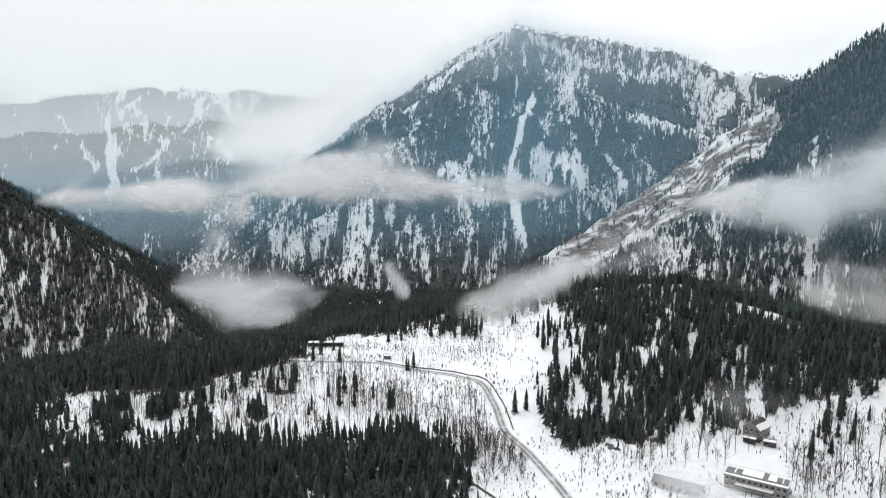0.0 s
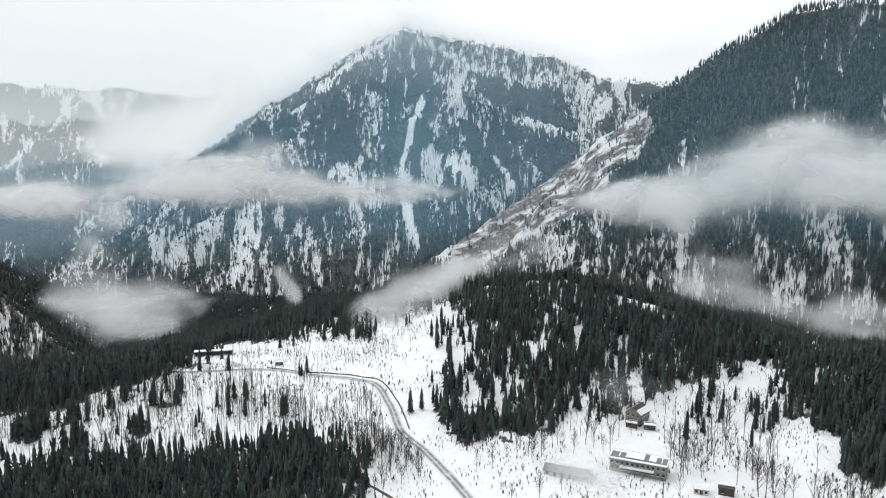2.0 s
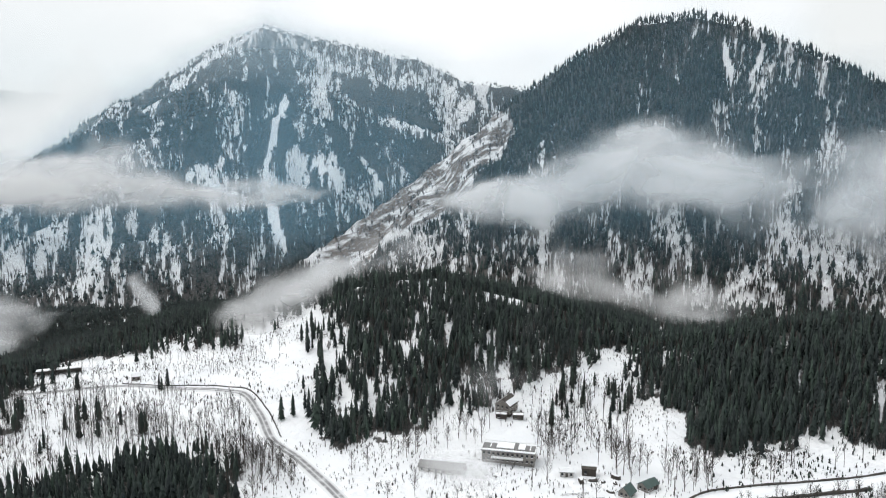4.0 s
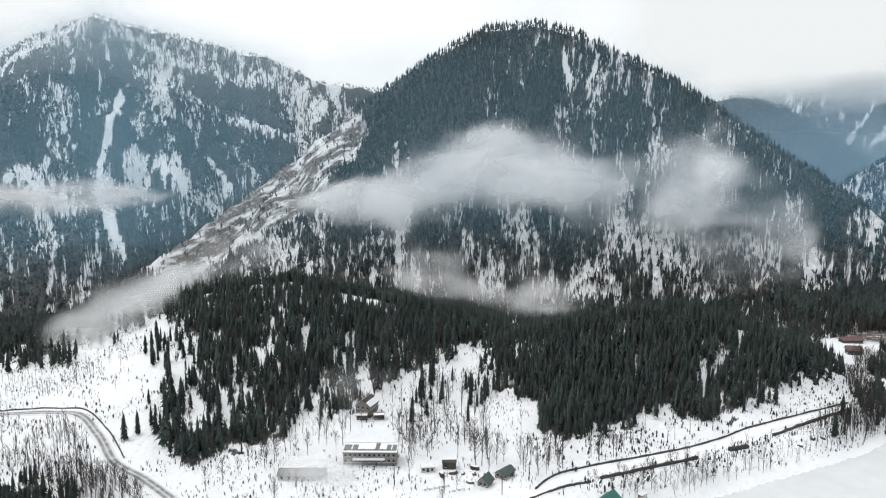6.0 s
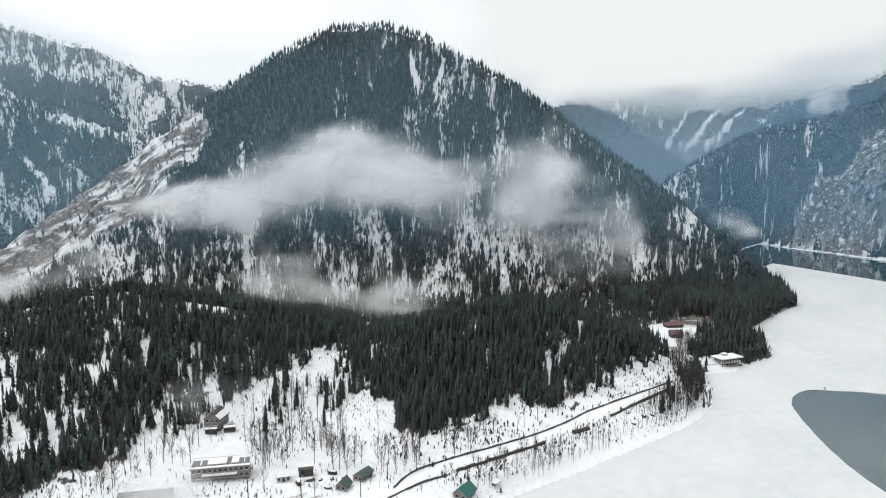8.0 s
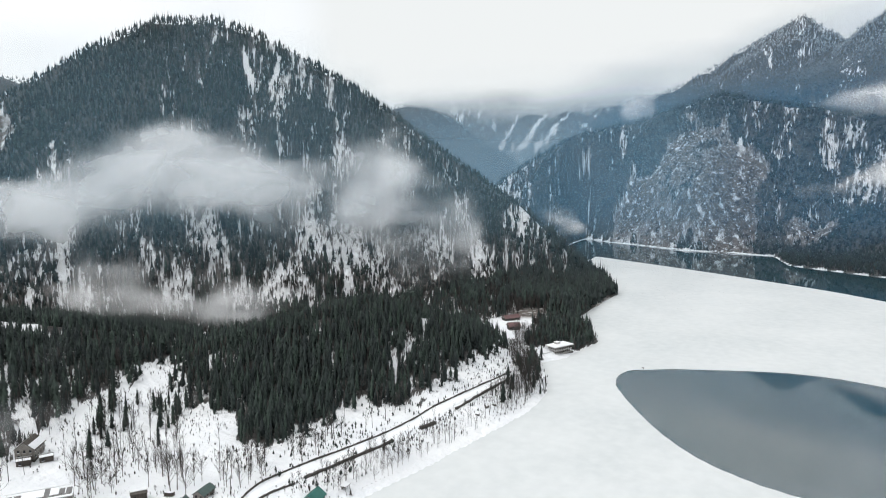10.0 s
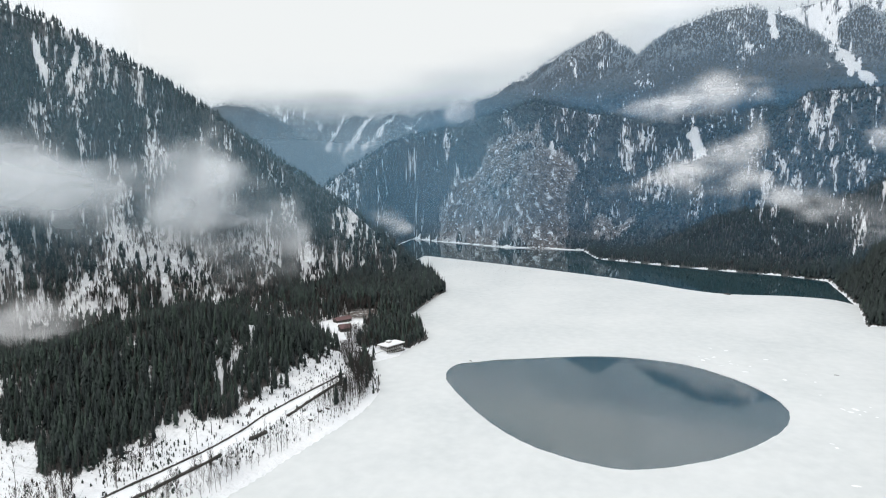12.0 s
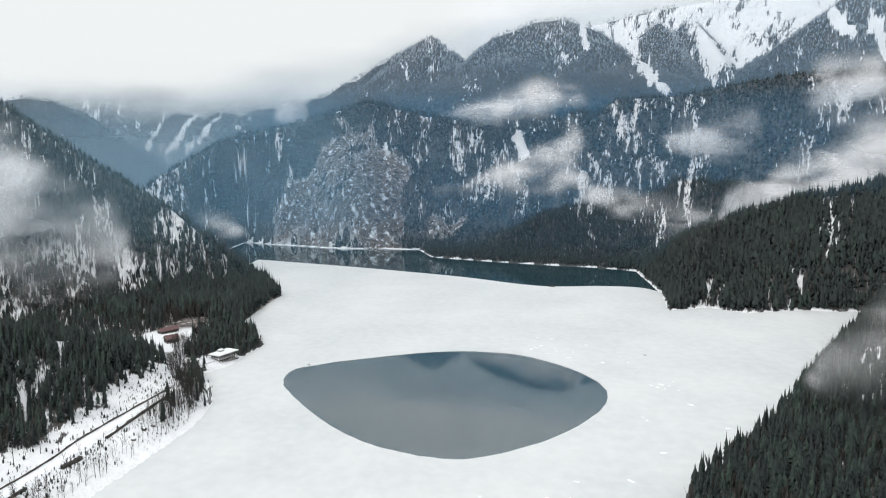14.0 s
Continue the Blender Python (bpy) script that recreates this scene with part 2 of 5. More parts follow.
def ground_material():
    m, n, l, s = material("snowy_ground")
    fine = grain(n, l, 0.22, 0.35, 0.65, 5)
    broad = grain(n, l, 0.03, 0.3, 0.7, 4)
    snow = mixed(n, l, broad, (0.80, 0.82, 0.85), (0.88, 0.89, 0.90))
    litter = mixed(n, l, fine, (0.030, 0.030, 0.029), (0.085, 0.080, 0.075))
    stone = mixed(n, l, grain(n, l, 0.09, 0.35, 0.6, 6), (0.045, 0.038, 0.034), (0.14, 0.115, 0.098))
    # thin runs of snow down the fall line
    fall, runs, edge = (n.new("ShaderNode" + k) for k in ("CombineXYZ", "TexNoise", "MapRange"))
    l.new(attribute(n, "across"), fall.inputs[0])
    l.new(attribute(n, "down"), fall.inputs[1])
    l.new(fall.outputs[0], runs.inputs["Vector"])
    runs.inputs["Scale"].default_value, runs.inputs["Detail"].default_value = 1.0, 4.0
    level = n.new("ShaderNodeMath")
    level.operation = "ADD"
    l.new(attribute(n, "margin"), level.inputs[0])
    l.new(runs.outputs["Fac"], level.inputs[1])
    edge.inputs["From Min"].default_value, edge.inputs["From Max"].default_value = 0.42, 0.54
    l.new(level.outputs[0], edge.inputs["Value"])
    patch = sums(n, l, "MULTIPLY", edge.outputs[0], sums(n, l, "ADD", fine, 0.84))
    brush = sums(n, l, "MULTIPLY", attribute(n, "scrub"), grain(n, l, 0.14, 0.34, 0.49, 5))
    bare = sums(n, l, "MULTIPLY", attribute(n, "rock"), sums(n, l, "MULTIPLY", grain(n, l, 0.05, 0.31, 0.42, 10, (1, 1.4, 0.6), "Object", 0.3), grain(n, l, 0.2, 0.32, 0.43, 8, (1, 1, 0.5), "Object", 0.3)))
    base = mixed(n, l, brush, mixed(n, l, patch, snow, litter), (0.13, 0.105, 0.09))
    # brown heath below the dome's crest, with runs of snow along it
    heath = sums(n, l, "MULTIPLY", attribute(n, "heath"), sums(n, l, "MULTIPLY", grain(n, l, 1.0, 0.42, 0.53, 7, (0.016, 0.075, 0.055)), sums(n, l, "ADD", fine, 0.6)))
    base = mixed(n, l, heath, base, mixed(n, l, fine, (0.075, 0.062, 0.055), (0.17, 0.14, 0.122)))
    l.new(mixed(n, l, bare, base, stone), s.inputs["Base Color"])
    s.inputs["Roughness"].default_value = 0.75
    relief(n, l, s, grain(n, l, 0.22, 0.2, 0.8, 7), 0.7, 2.4)
    return m


def needle_material():
    m, n, l, s = material("conifer_needles")
    tone = attribute(n, "tone")
    green = mixed(n, l, tone, (0.004, 0.011, 0.011), (0.038, 0.066, 0.047))
    fine = grain(n, l, 1.2, 0.45, 0.75, 3)
    g = n.new("ShaderNodeNewGeometry")
    xyz = n.new("ShaderNodeSeparateXYZ")
    l.new(g.outputs["Position"], xyz.inputs[0])
    high = n.new("ShaderNodeMapRange")
    high.inputs["From Min"].default_value, high.inputs["From Max"].default_value = 360, 680
    high.inputs["To Min"].default_value, high.inputs["To Max"].default_value = 0.02, 1.0
    l.new(xyz.outputs["Z"], high.inputs["Value"])
    frost = sums(n, l, "MULTIPLY", high.outputs[0], sums(n, l, "ADD", fine, 0.28))
    l.new(mixed(n, l, frost, green, (0.75, 0.78, 0.80)), s.inputs["Base Color"])
    s.inputs["Roughness"].default_value = 0.85
    return m


GROUND, NEEDLES = ground_material(), needle_material()
BARK = plain("bark", (0.045, 0.035, 0.028), (0.13, 0.105, 0.085), 2.0, 0.9)
TWIGS = plain("bare_twigs", (0.026, 0.024, 0.023), (0.075, 0.067, 0.061), 0.4, 0.9)


def ice_material():
    m, n, l, s = material("lake_ice")
    broad = grain(n, l, 0.012, 0.3, 0.7, 5)
    fine = grain(n, l, 0.12, 0.35, 0.7, 6)
    ice = mixed(n, l, broad, (0.55, 0.58, 0.585), (0.66, 0.68, 0.68))
    l.new(mixed(n, l, sums(n, l, "MULTIPLY", fine, 0.35), ice, (0.76, 0.78, 0.78)), s.inputs["Base Color"])
    s.inputs["Roughness"].default_value = 0.55
    return m


def water_material():
    m, n, l, s = material("still_water")
    l.new(mixed(n, l, grain(n, l, 0.01, 0.3, 0.7, 3), (0.014, 0.044, 0.058), (0.020, 0.054, 0.066)), s.inputs["Base Color"])
    s.inputs["Roughness"].default_value, s.inputs["IOR"].default_value = 0.012, 2.2
    relief(n, l, s, grain(n, l, 0.5, 0.2, 0.8, 4), 0.02, 0.2)
    return m


def mist_material(name, colour, glow=0.0, wisps=0.0):
    """A thin sheet of cloud: lets light pass by its thickness, and scatters the rest to both sides, or emits by itself
    where glow is set.
    """
    m, n, l, s = material(name)
    n.remove(s)
    out = n["Material Output"]
    clear, front, back, body, sheet = (n.new("ShaderNode" + k) for k in ("BsdfTransparent", "BsdfDiffuse", "BsdfTranslucent", "MixShader", "MixShader"))
    for b in (front, back):
        b.inputs["Color"].default_value = (*colour, 1)
    body.inputs[0].default_value = 0.42
    at, lift = n.new("ShaderNodeNewGeometry"), n.new("ShaderNodeVectorMath")
    lift.operation, lift.inputs[1].default_value = "ADD", (0, 0, 0.6)
    l.new(at.outputs["Normal"], lift.inputs[0])
    l.new(lift.outputs[0], front.inputs["Normal"])
    l.new(front.outputs[0], body.inputs[1])
    l.new(back.outputs[0], body.inputs[2])
    solid = body.outputs[0]
    if glow:
        lit = n.new("ShaderNodeEmission")
        lit.inputs["Color"].default_value, lit.inputs["Strength"].default_value = (*colour, 1), glow
        solid = lit.outputs[0]
    thick = attribute(n, "thick")
    if wisps:
        def free(kind, a, b):
            o = sums(n, l, kind, a, b)
            o.node.use_clamp = False
            return o
        torn = free("ADD", free("MULTIPLY", grain(n, l, wisps, 0.22, 0.78, 2.5, (0.6, 0.6, 1.4), "Object", 0.5), 1.15), free("MULTIPLY", grain(n, l, wisps * 0.3, 0.25, 0.75, 3, (0.8, 0.8, 1.6), "Object", 0.7), 1.3))
        shape = n.new("ShaderNodeMapRange")
        shape.interpolation_type = "SMOOTHSTEP"
        shape.inputs["From Min"].default_value, shape.inputs["From Max"].default_value, shape.inputs["To Max"].default_value = 1.3, 2.65, 0.36
        l.new(free("ADD", torn, free("MULTIPLY", thick, 0.85)), shape.inputs["Value"])
        thick = sums(n, l, "MULTIPLY", shape.outputs[0], sums(n, l, "MULTIPLY", thick, 2.0))
    l.new(thick, sheet.inputs[0])
    l.new(clear.outputs[0], sheet.inputs[1])
    l.new(solid, sheet.inputs[2])
    l.new(sheet.outputs[0], out.inputs["Surface"])
    return m


ICE, WATER = ice_material(), water_material()
MIST = mist_material("valley_mist", (0.98, 0.982, 0.985), 0.0, 0.02)
# haze tints: the air's scattered light is put into the sheets' colour
HAZE = mist_material("blue_haze_tint", (0.11, 0.29, 0.48))
HAZE_NEAR = mist_material("valley_haze_tint", (0.30, 0.60, 0.80))
# this far haze emits light of its own, to stay pale
FAR_GLOW = mist_material("glowing_far_haze", (0.78, 0.88, 0.93), 0.78)
PALE_HAZE = mist_material("pale_haze_tint", (0.74, 0.85, 0.92))
# added glow keeps the farthest bank about as bright as the deck
CLOUD_GLOW = mist_material("glowing_far_cloud", (0.95, 0.965, 0.975), 0.8, 0.006)
# both decks emit: their sky-like brightness is put in as glow
DECK = mist_material("glowing_cloud_deck", (0.97, 0.98, 0.985), 0.92)
DECK_EAST = mist_material("glowing_grey_deck", (0.95, 0.98, 0.985), 0.8)


# ---- mesh helpers ----
def mesh_of(name, verts, faces, mat, smooth=False, values=None):
    """A mesh from arrays; faces all have the same number of corners."""
    me = bpy.data.meshes.new(name)
    verts, faces = np.asarray(verts, np.float32), np.asarray(faces, np.int32)
    me.vertices.add(len(verts))
    me.vertices.foreach_set("co", verts.ravel())
    me.loops.add(faces.size)
    me.loops.foreach_set("vertex_index", faces.ravel())
    me.polygons.add(len(faces))
    me.polygons.foreach_set("loop_start", np.arange(0, faces.size, faces.shape[1], dtype=np.int32))
    if smooth:
        me.polygons.foreach_set("use_smooth", np.ones(len(faces), bool))
    for key, value in (values or {}).items():
        me.attributes.new(key, "FLOAT", "POINT").data.foreach_set("value", np.asarray(value, np.float32))
    me.update(calc_edges=True)
    me.materials.append(mat)
    return me


def part(name, bm, mat, parent, label=""):
    """Links a bmesh as one mesh object under a thing or a part."""
    me = bpy.data.meshes.new(name)
    bm.to_mesh(me)
    bm.free()
    me.materials.append(mat)
    ob = new(name, me)
    ob.parent = parent
    return tagged(ob, label)


# ---- woods ----
# open ground: the meadows and the road's valley, the clearing with the houses, the strip along the shore
OPEN = [(-119, 489), (-111, 580), (-71, 580), (-26, 577), (30, 517), (53, 527), (84, 566), (76, 455), (60, 378), (64, 335), (86, 340), (130, 344),
        (159, 348), (201, 371), (249, 392), (296, 406), (257, 342), (263, 310), (240, 264), (266, 264), (322, 247), (334, 222), (380, 230),
        (484, 232), (470, 200), (420, 165), (375, 160), (329, 165), (237, 176), (182, 165), (60, 100), (5, 150), (5, 281), (8, 322), (-13, 354), (-53, 341), (-110, 339),
        (-167, 334), (-217, 332), (-251, 419), (-175, 420), (-139, 458)]
# yards kept clear of trees: x, y, radius
YARDS = [(490, 232, 15), (518, 250, 19), (545, 262, 22), (505, 206, 15), (520, 200, 12), (560, 275, 22), (580, 278, 24), (604, 274, 22), (632, 280, 12)]
SCREE = [(97, 1036), (204, 1084), (333, 1103), (477, 1084), (482, 962), (453, 936), (370, 904), (296, 928), (190, 961)]
CLIFFS = [[(1390, 506), (1447, 453), (1574, 383), (1655, 206), (1600, 120), (1449, 72), (1330, 102)], [(655, 264), (700, 260), (716, 284), (692, 302), (660, 294)]]
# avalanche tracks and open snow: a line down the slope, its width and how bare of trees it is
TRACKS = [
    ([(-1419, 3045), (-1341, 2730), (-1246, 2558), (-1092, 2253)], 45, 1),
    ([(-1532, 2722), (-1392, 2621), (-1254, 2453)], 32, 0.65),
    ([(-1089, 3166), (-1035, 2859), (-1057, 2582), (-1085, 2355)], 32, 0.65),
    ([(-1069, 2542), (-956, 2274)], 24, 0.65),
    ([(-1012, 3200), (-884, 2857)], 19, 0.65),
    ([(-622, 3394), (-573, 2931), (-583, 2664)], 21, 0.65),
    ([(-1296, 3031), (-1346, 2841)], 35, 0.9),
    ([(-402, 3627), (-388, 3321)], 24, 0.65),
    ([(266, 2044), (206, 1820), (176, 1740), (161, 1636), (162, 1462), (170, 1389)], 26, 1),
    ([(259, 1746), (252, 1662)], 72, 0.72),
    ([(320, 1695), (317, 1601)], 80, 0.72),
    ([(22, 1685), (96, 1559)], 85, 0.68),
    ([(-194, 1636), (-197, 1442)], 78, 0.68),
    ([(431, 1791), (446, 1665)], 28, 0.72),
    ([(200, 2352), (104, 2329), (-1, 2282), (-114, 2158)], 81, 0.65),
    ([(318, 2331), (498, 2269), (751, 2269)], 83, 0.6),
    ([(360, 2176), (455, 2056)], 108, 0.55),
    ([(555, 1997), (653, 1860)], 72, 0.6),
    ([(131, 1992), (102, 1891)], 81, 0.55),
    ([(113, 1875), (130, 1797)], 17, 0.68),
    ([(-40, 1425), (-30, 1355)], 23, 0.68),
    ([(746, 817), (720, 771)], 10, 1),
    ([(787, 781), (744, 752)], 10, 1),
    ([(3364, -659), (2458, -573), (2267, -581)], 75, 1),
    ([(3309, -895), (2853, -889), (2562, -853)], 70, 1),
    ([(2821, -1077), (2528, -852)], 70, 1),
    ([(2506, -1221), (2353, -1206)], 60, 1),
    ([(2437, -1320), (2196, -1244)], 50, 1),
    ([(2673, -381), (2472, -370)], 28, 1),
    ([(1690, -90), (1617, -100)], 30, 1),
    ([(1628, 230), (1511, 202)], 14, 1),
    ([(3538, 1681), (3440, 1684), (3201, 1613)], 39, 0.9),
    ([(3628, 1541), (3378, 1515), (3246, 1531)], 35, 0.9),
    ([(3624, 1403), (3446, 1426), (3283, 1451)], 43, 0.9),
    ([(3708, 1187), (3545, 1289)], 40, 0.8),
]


def woods(x, y, lie):
    """How thickly conifers and bare trees stand, and how much rock shows."""
    h, which, offs, base, sd = lie
    r, b = np.hypot(x, y), np.arctan2(x, y)
    gap = np.array([SIDES[n][3] for n in RIDGE_NAMES] + [0.0])[which]
    foot = ease(190, 330, offs) * (which == RIDGE_NAMES.index("dome"))
    between = (which == -1) * ease(570, 620, r) * ease(900, 820, r) * ease(0.2, 0.35, b) * ease(1.25, 1.1, b)
    # the broken, half-open slope above the lodges
    toe = ease(0.90, 0.99, b) * ease(1.24, 1.18, b) * ease(610, 660, r) * ease(960, 900, r) * (1 - foot)
    flank = ease(0.66, 0.80, b) * (which == RIDGE_NAMES.index("dome"))
    gap = gap + (0.44 - 0.10 * ease(0.5, 0.6, b) * ease(0.8, 0.7, b)) * foot + 0.29 * flank * (1 - foot) + 0.15 * between + 0.1 * toe
    bend = 0.02 * cloudy(b * 25, r / 120, 70)
    streak = 0.34 * soft_noise((b + bend) * 150, np.log(r) * 20, 77) + 0.38 * soft_noise((b + bend) * 330, np.log(r) * 38, 79) + 0.28 * soft_noise((b + bend) * 600, np.log(r) * 70, 80)
    broad = cloudy(b * 22, np.log(r) * 10, 78)
    margin = 0.80 - 0.8 * gap - streak - 0.75 * (broad - 0.5)
    rough = cloudy(x / 12, y / 12, 22)
    edge = inside(OPEN, x, y)
    margin = margin - 0.2 * ease(46, 4, edge) * ease(200, 120, x) * ease(10, 40, x)
    clear = ease(-6, 6, edge + 22 * (rough - 0.5) + 16 * (hashed(np.floor(x / 5), np.floor(y / 5), 8) - 0.5))
    clear = np.maximum(clear, 0.9 * ease(0.55, 0.64, cloudy(x / 15, y / 15, 23)) * ease(-60, -120, x))
    scree = ease(8, -8, inside(SCREE, x, y) + 40 * (rough - 0.5)) * (which == RIDGE_NAMES.index("dome"))
    scrub = scree * 0.2
    heath = (which == RIDGE_NAMES.index("left_slope")) + 0.6 * (which == RIDGE_NAMES.index("spur"))
    scrub = np.maximum(scrub, 0.42 * heath * ease(0.35, 0.6, cloudy(x / 45, y / 45, 26)))
    rock = np.zeros(x.shape)
    for outline in CLIFFS:
        rock = np.maximum(rock, ease(40, -50, inside(outline, x, y) + 70 * (rough - 0.5) + 380 * (cloudy(x / 70, y / 70, 25) - 0.5)))
    snow = np.ones(x.shape)
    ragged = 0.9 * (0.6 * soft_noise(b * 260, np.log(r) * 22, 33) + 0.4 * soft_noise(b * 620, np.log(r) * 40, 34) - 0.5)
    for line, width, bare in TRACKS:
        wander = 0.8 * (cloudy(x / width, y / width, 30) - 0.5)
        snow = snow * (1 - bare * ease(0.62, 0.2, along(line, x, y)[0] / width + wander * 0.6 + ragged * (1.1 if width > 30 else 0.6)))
    open_yard = np.ones(x.shape)
    for yx, yy, yr in YARDS:
        open_yard = open_yard * ease(yr - 3, yr + 3, np.hypot(x - yx, y - yy))
    clear = clear * open_yard
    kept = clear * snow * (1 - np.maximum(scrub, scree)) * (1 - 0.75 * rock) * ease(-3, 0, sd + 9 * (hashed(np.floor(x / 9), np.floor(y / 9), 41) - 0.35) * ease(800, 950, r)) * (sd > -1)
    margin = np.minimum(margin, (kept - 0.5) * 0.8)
    leafless = np.maximum(np.maximum(scrub * 0.75, rock * 0.16), 0.28 * np.maximum(np.maximum(foot, between), toe)) * snow * open_yard
    leafless = np.maximum(leafless, 0.24 * np.isin(which, [RIDGE_NAMES.index(k) for k in ("dome", "main_peak", "main_face", "spur", "front_one", "front_two")]) * snow * clear * (1 - scree) * ease(0.2, -0.1, margin) * (sd > 2))
    return margin, leafless, rock, clear, scree


def thicket(margin, x, y):
    """The chance of a conifer at a place."""
    return ease(-0.06, 0.06, margin + 0.4 * (soft_noise(np.arctan2(x, y) * 520, np.log(np.hypot(x, y)) * 42, 81) - 0.5) + 0.3 * (hashed(np.floor(x / 4), np.floor(y / 4), 82) - 0.5) * ease(46, 20, inside(OPEN, x, y)) * ease(760, 600, np.hypot(x, y)) * ease(220, 160, x) * ease(-60, -20, x))


# ---- ground: one sheet, finer towards the basin's middle ----
bearings = np.radians(np.concatenate([np.arange(-52, 132, 0.2), np.arange(132, 308, 4.0)]))
ranges = np.concatenate([[0.02, 20.0], np.geomspace(60, 270, 16)[:-1], np.geomspace(270, 4950, 215)])
GR, GB = np.meshgrid(ranges, bearings, indexing="ij")
GX, GY = GR * np.sin(GB), GR * np.cos(GB)
lie = land(GX, GY)
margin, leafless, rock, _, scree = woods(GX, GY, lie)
rows_, cols_ = GX.shape
index = np.arange(rows_ * cols_).reshape(rows_, cols_)
a, b = index[:-1], index[1:]
quads = np.stack([a, np.roll(a, -1, 1), np.roll(b, -1, 1), b], -1).reshape(-1, 4)
verts = np.stack([GX, GY, lie[0]], -1).reshape(-1, 3)
ground = tagged(new("ground", mesh_of("ground", verts, quads, GROUND, True, {"margin": margin.ravel(), "scrub": leafless.ravel(), "rock": rock.ravel(), "heath": scree.ravel(), "across": (GB * 480).ravel(), "down": (np.log(GR) * 60).ravel()})),
                "snow-covered mountain valley ground with patches of dark forest floor", "ground", kind="structure")
rim = (lie[0] - HOVER[2]) / GR
SEEN = np.maximum.accumulate(np.concatenate([np.full((1, cols_), -9.0), rim[:-1]]), 0)


def in_view_of_basin(x, y, top):
    """Whether a tree's top looks over the ground between it and the basin's middle."""
    r = np.hypot(x, y)
    i = np.clip(np.searchsorted(ranges, r) - 2, 0, rows_ - 1)
    turned = (np.degrees(np.arctan2(x, y)) + 52) % 360
    j = np.where(turned < 184, np.round(turned / 0.2), 920 + np.round((turned - 184) / 4)).astype(int) % cols_
    return (top - HOVER[2]) / r > SEEN[i, j] - 0.004


# ---- trees ----
def conifer_shape(tiers, spokes, seed, slim=0.17, low=0.08):
    """A spruce of height 1: ragged drooping skirts, each a star of boughs. Returns vertices and triangles."""
    rng = np.random.default_rng(seed)
    verts, tris = [], []
    for k in range(tiers):
        u = k / max(tiers - 1, 1)
        z_top = low + (1 - low) * min(1.0, (k + 1.9) / (tiers + 0.9))
        z_low = low + (1 - low) * k / (tiers + 0.9) * 0.94
        radius = slim * (1 - u ** 2.1) ** 0.75 * rng.uniform(0.72, 1.22) + 0.02
        first = len(verts)
        verts.append((rng.normal(0, 0.006), rng.normal(0, 0.006), z_top if k < tiers - 1 else 1.0))
        turn = rng.uniform(0, 6.28)
        for s in range(spokes):
            ang = turn + 6.2832 * s / spokes + rng.normal(0, 0.12)
            r = radius * (rng.uniform(0.85, 1.25) if s % 2 == 0 else rng.uniform(0.6, 0.85))
            z = z_low + (0.0 if s % 2 == 0 else 0.35 * (z_top - z_low)) + rng.normal(0, 0.012)
            verts.append((r * math.cos(ang), r * math.sin(ang), z))
        for s in range(spokes):
            tris.append((first, first + 1 + s, first + 1 + (s + 1) % spokes))
    return np.array(verts), np.array(tris)


def bare_shape(limbs, seed, spread=0.22):
    """A leafless tree of height 1: a tapered trunk and limbs that fork upwards, all thin three-sided prisms."""
    rng = np.random.default_rng(seed)
    verts, tris = [], []

    def stick(p, q, r0, r1):
        p, q = np.array(p), np.array(q)
        first = len(verts)
        for end, r in ((p, r0), (q, r1)):
            for s in range(3):
                ang = 2.094 * s
                verts.append(tuple(end + np.array((r * math.cos(ang), r * math.sin(ang), 0))))
        for s in range(3):
            t = (s + 1) % 3
            tris.extend([(first + s, first + t, first + 3 + t), (first + s, first + 3 + t, first + 3 + s)])

    bend = rng.normal(0, 0.05, 2)
    top = (bend[0], bend[1], 0.92)
    stick((0, 0, -0.03), (bend[0] * 0.5, bend[1] * 0.5, 0.45), 0.014, 0.009)
    stick((bend[0] * 0.5, bend[1] * 0.5, 0.45), top, 0.009, 0.003)
    for k in range(limbs):
        u = rng.uniform(0.22, 0.85)
        ang = rng.uniform(0, 6.28)
        root = (bend[0] * u, bend[1] * u, u)
        reach = spread * rng.uniform(0.5, 1.1) * (1.15 - u)
        tip = (root[0] + reach * math.cos(ang), root[1] + reach * math.sin(ang), min(1.0, u + rng.uniform(0.2, 0.42)))
        stick(root, tip, 0.006, 0.002)
        mid = (np.array(root) + tip) / 2
        ang += rng.choice((-0.8, 0.8))
        stick(mid, (mid[0] + 0.6 * reach * math.cos(ang), mid[1] + 0.6 * reach * math.sin(ang), min(1.02, mid[2] + rng.uniform(0.15, 0.3))), 0.004, 0.0015)
    return np.array(verts), np.array(tris)


def spray_shape(count, seed):
    """A far leafless tree of height 1: a fan of thin upward twigs."""
    rng = np.random.default_rng(seed)
    verts, tris = [], []
    for k in range(count):
        ang, reach = 6.2832 * k / count + rng.normal(0, 0.3), rng.uniform(0.05, 0.24)
        z = rng.uniform(0.6, 1.0)
        first = len(verts)
        tip = np.array((reach * math.cos(ang), reach * math.sin(ang), z))
        side = np.array((-math.sin(ang), math.cos(ang), 0)) * 0.03
        verts.extend([(0, 0, -0.05), tuple(tip * (0.8, 0.8, 0.75) + side), tuple(tip), tuple(tip * (0.8, 0.8, 0.75) - side)])
        tris.extend([(first, first + 1, first + 2), (first, first + 2, first + 3)])
    return np.array(verts), np.array(tris)


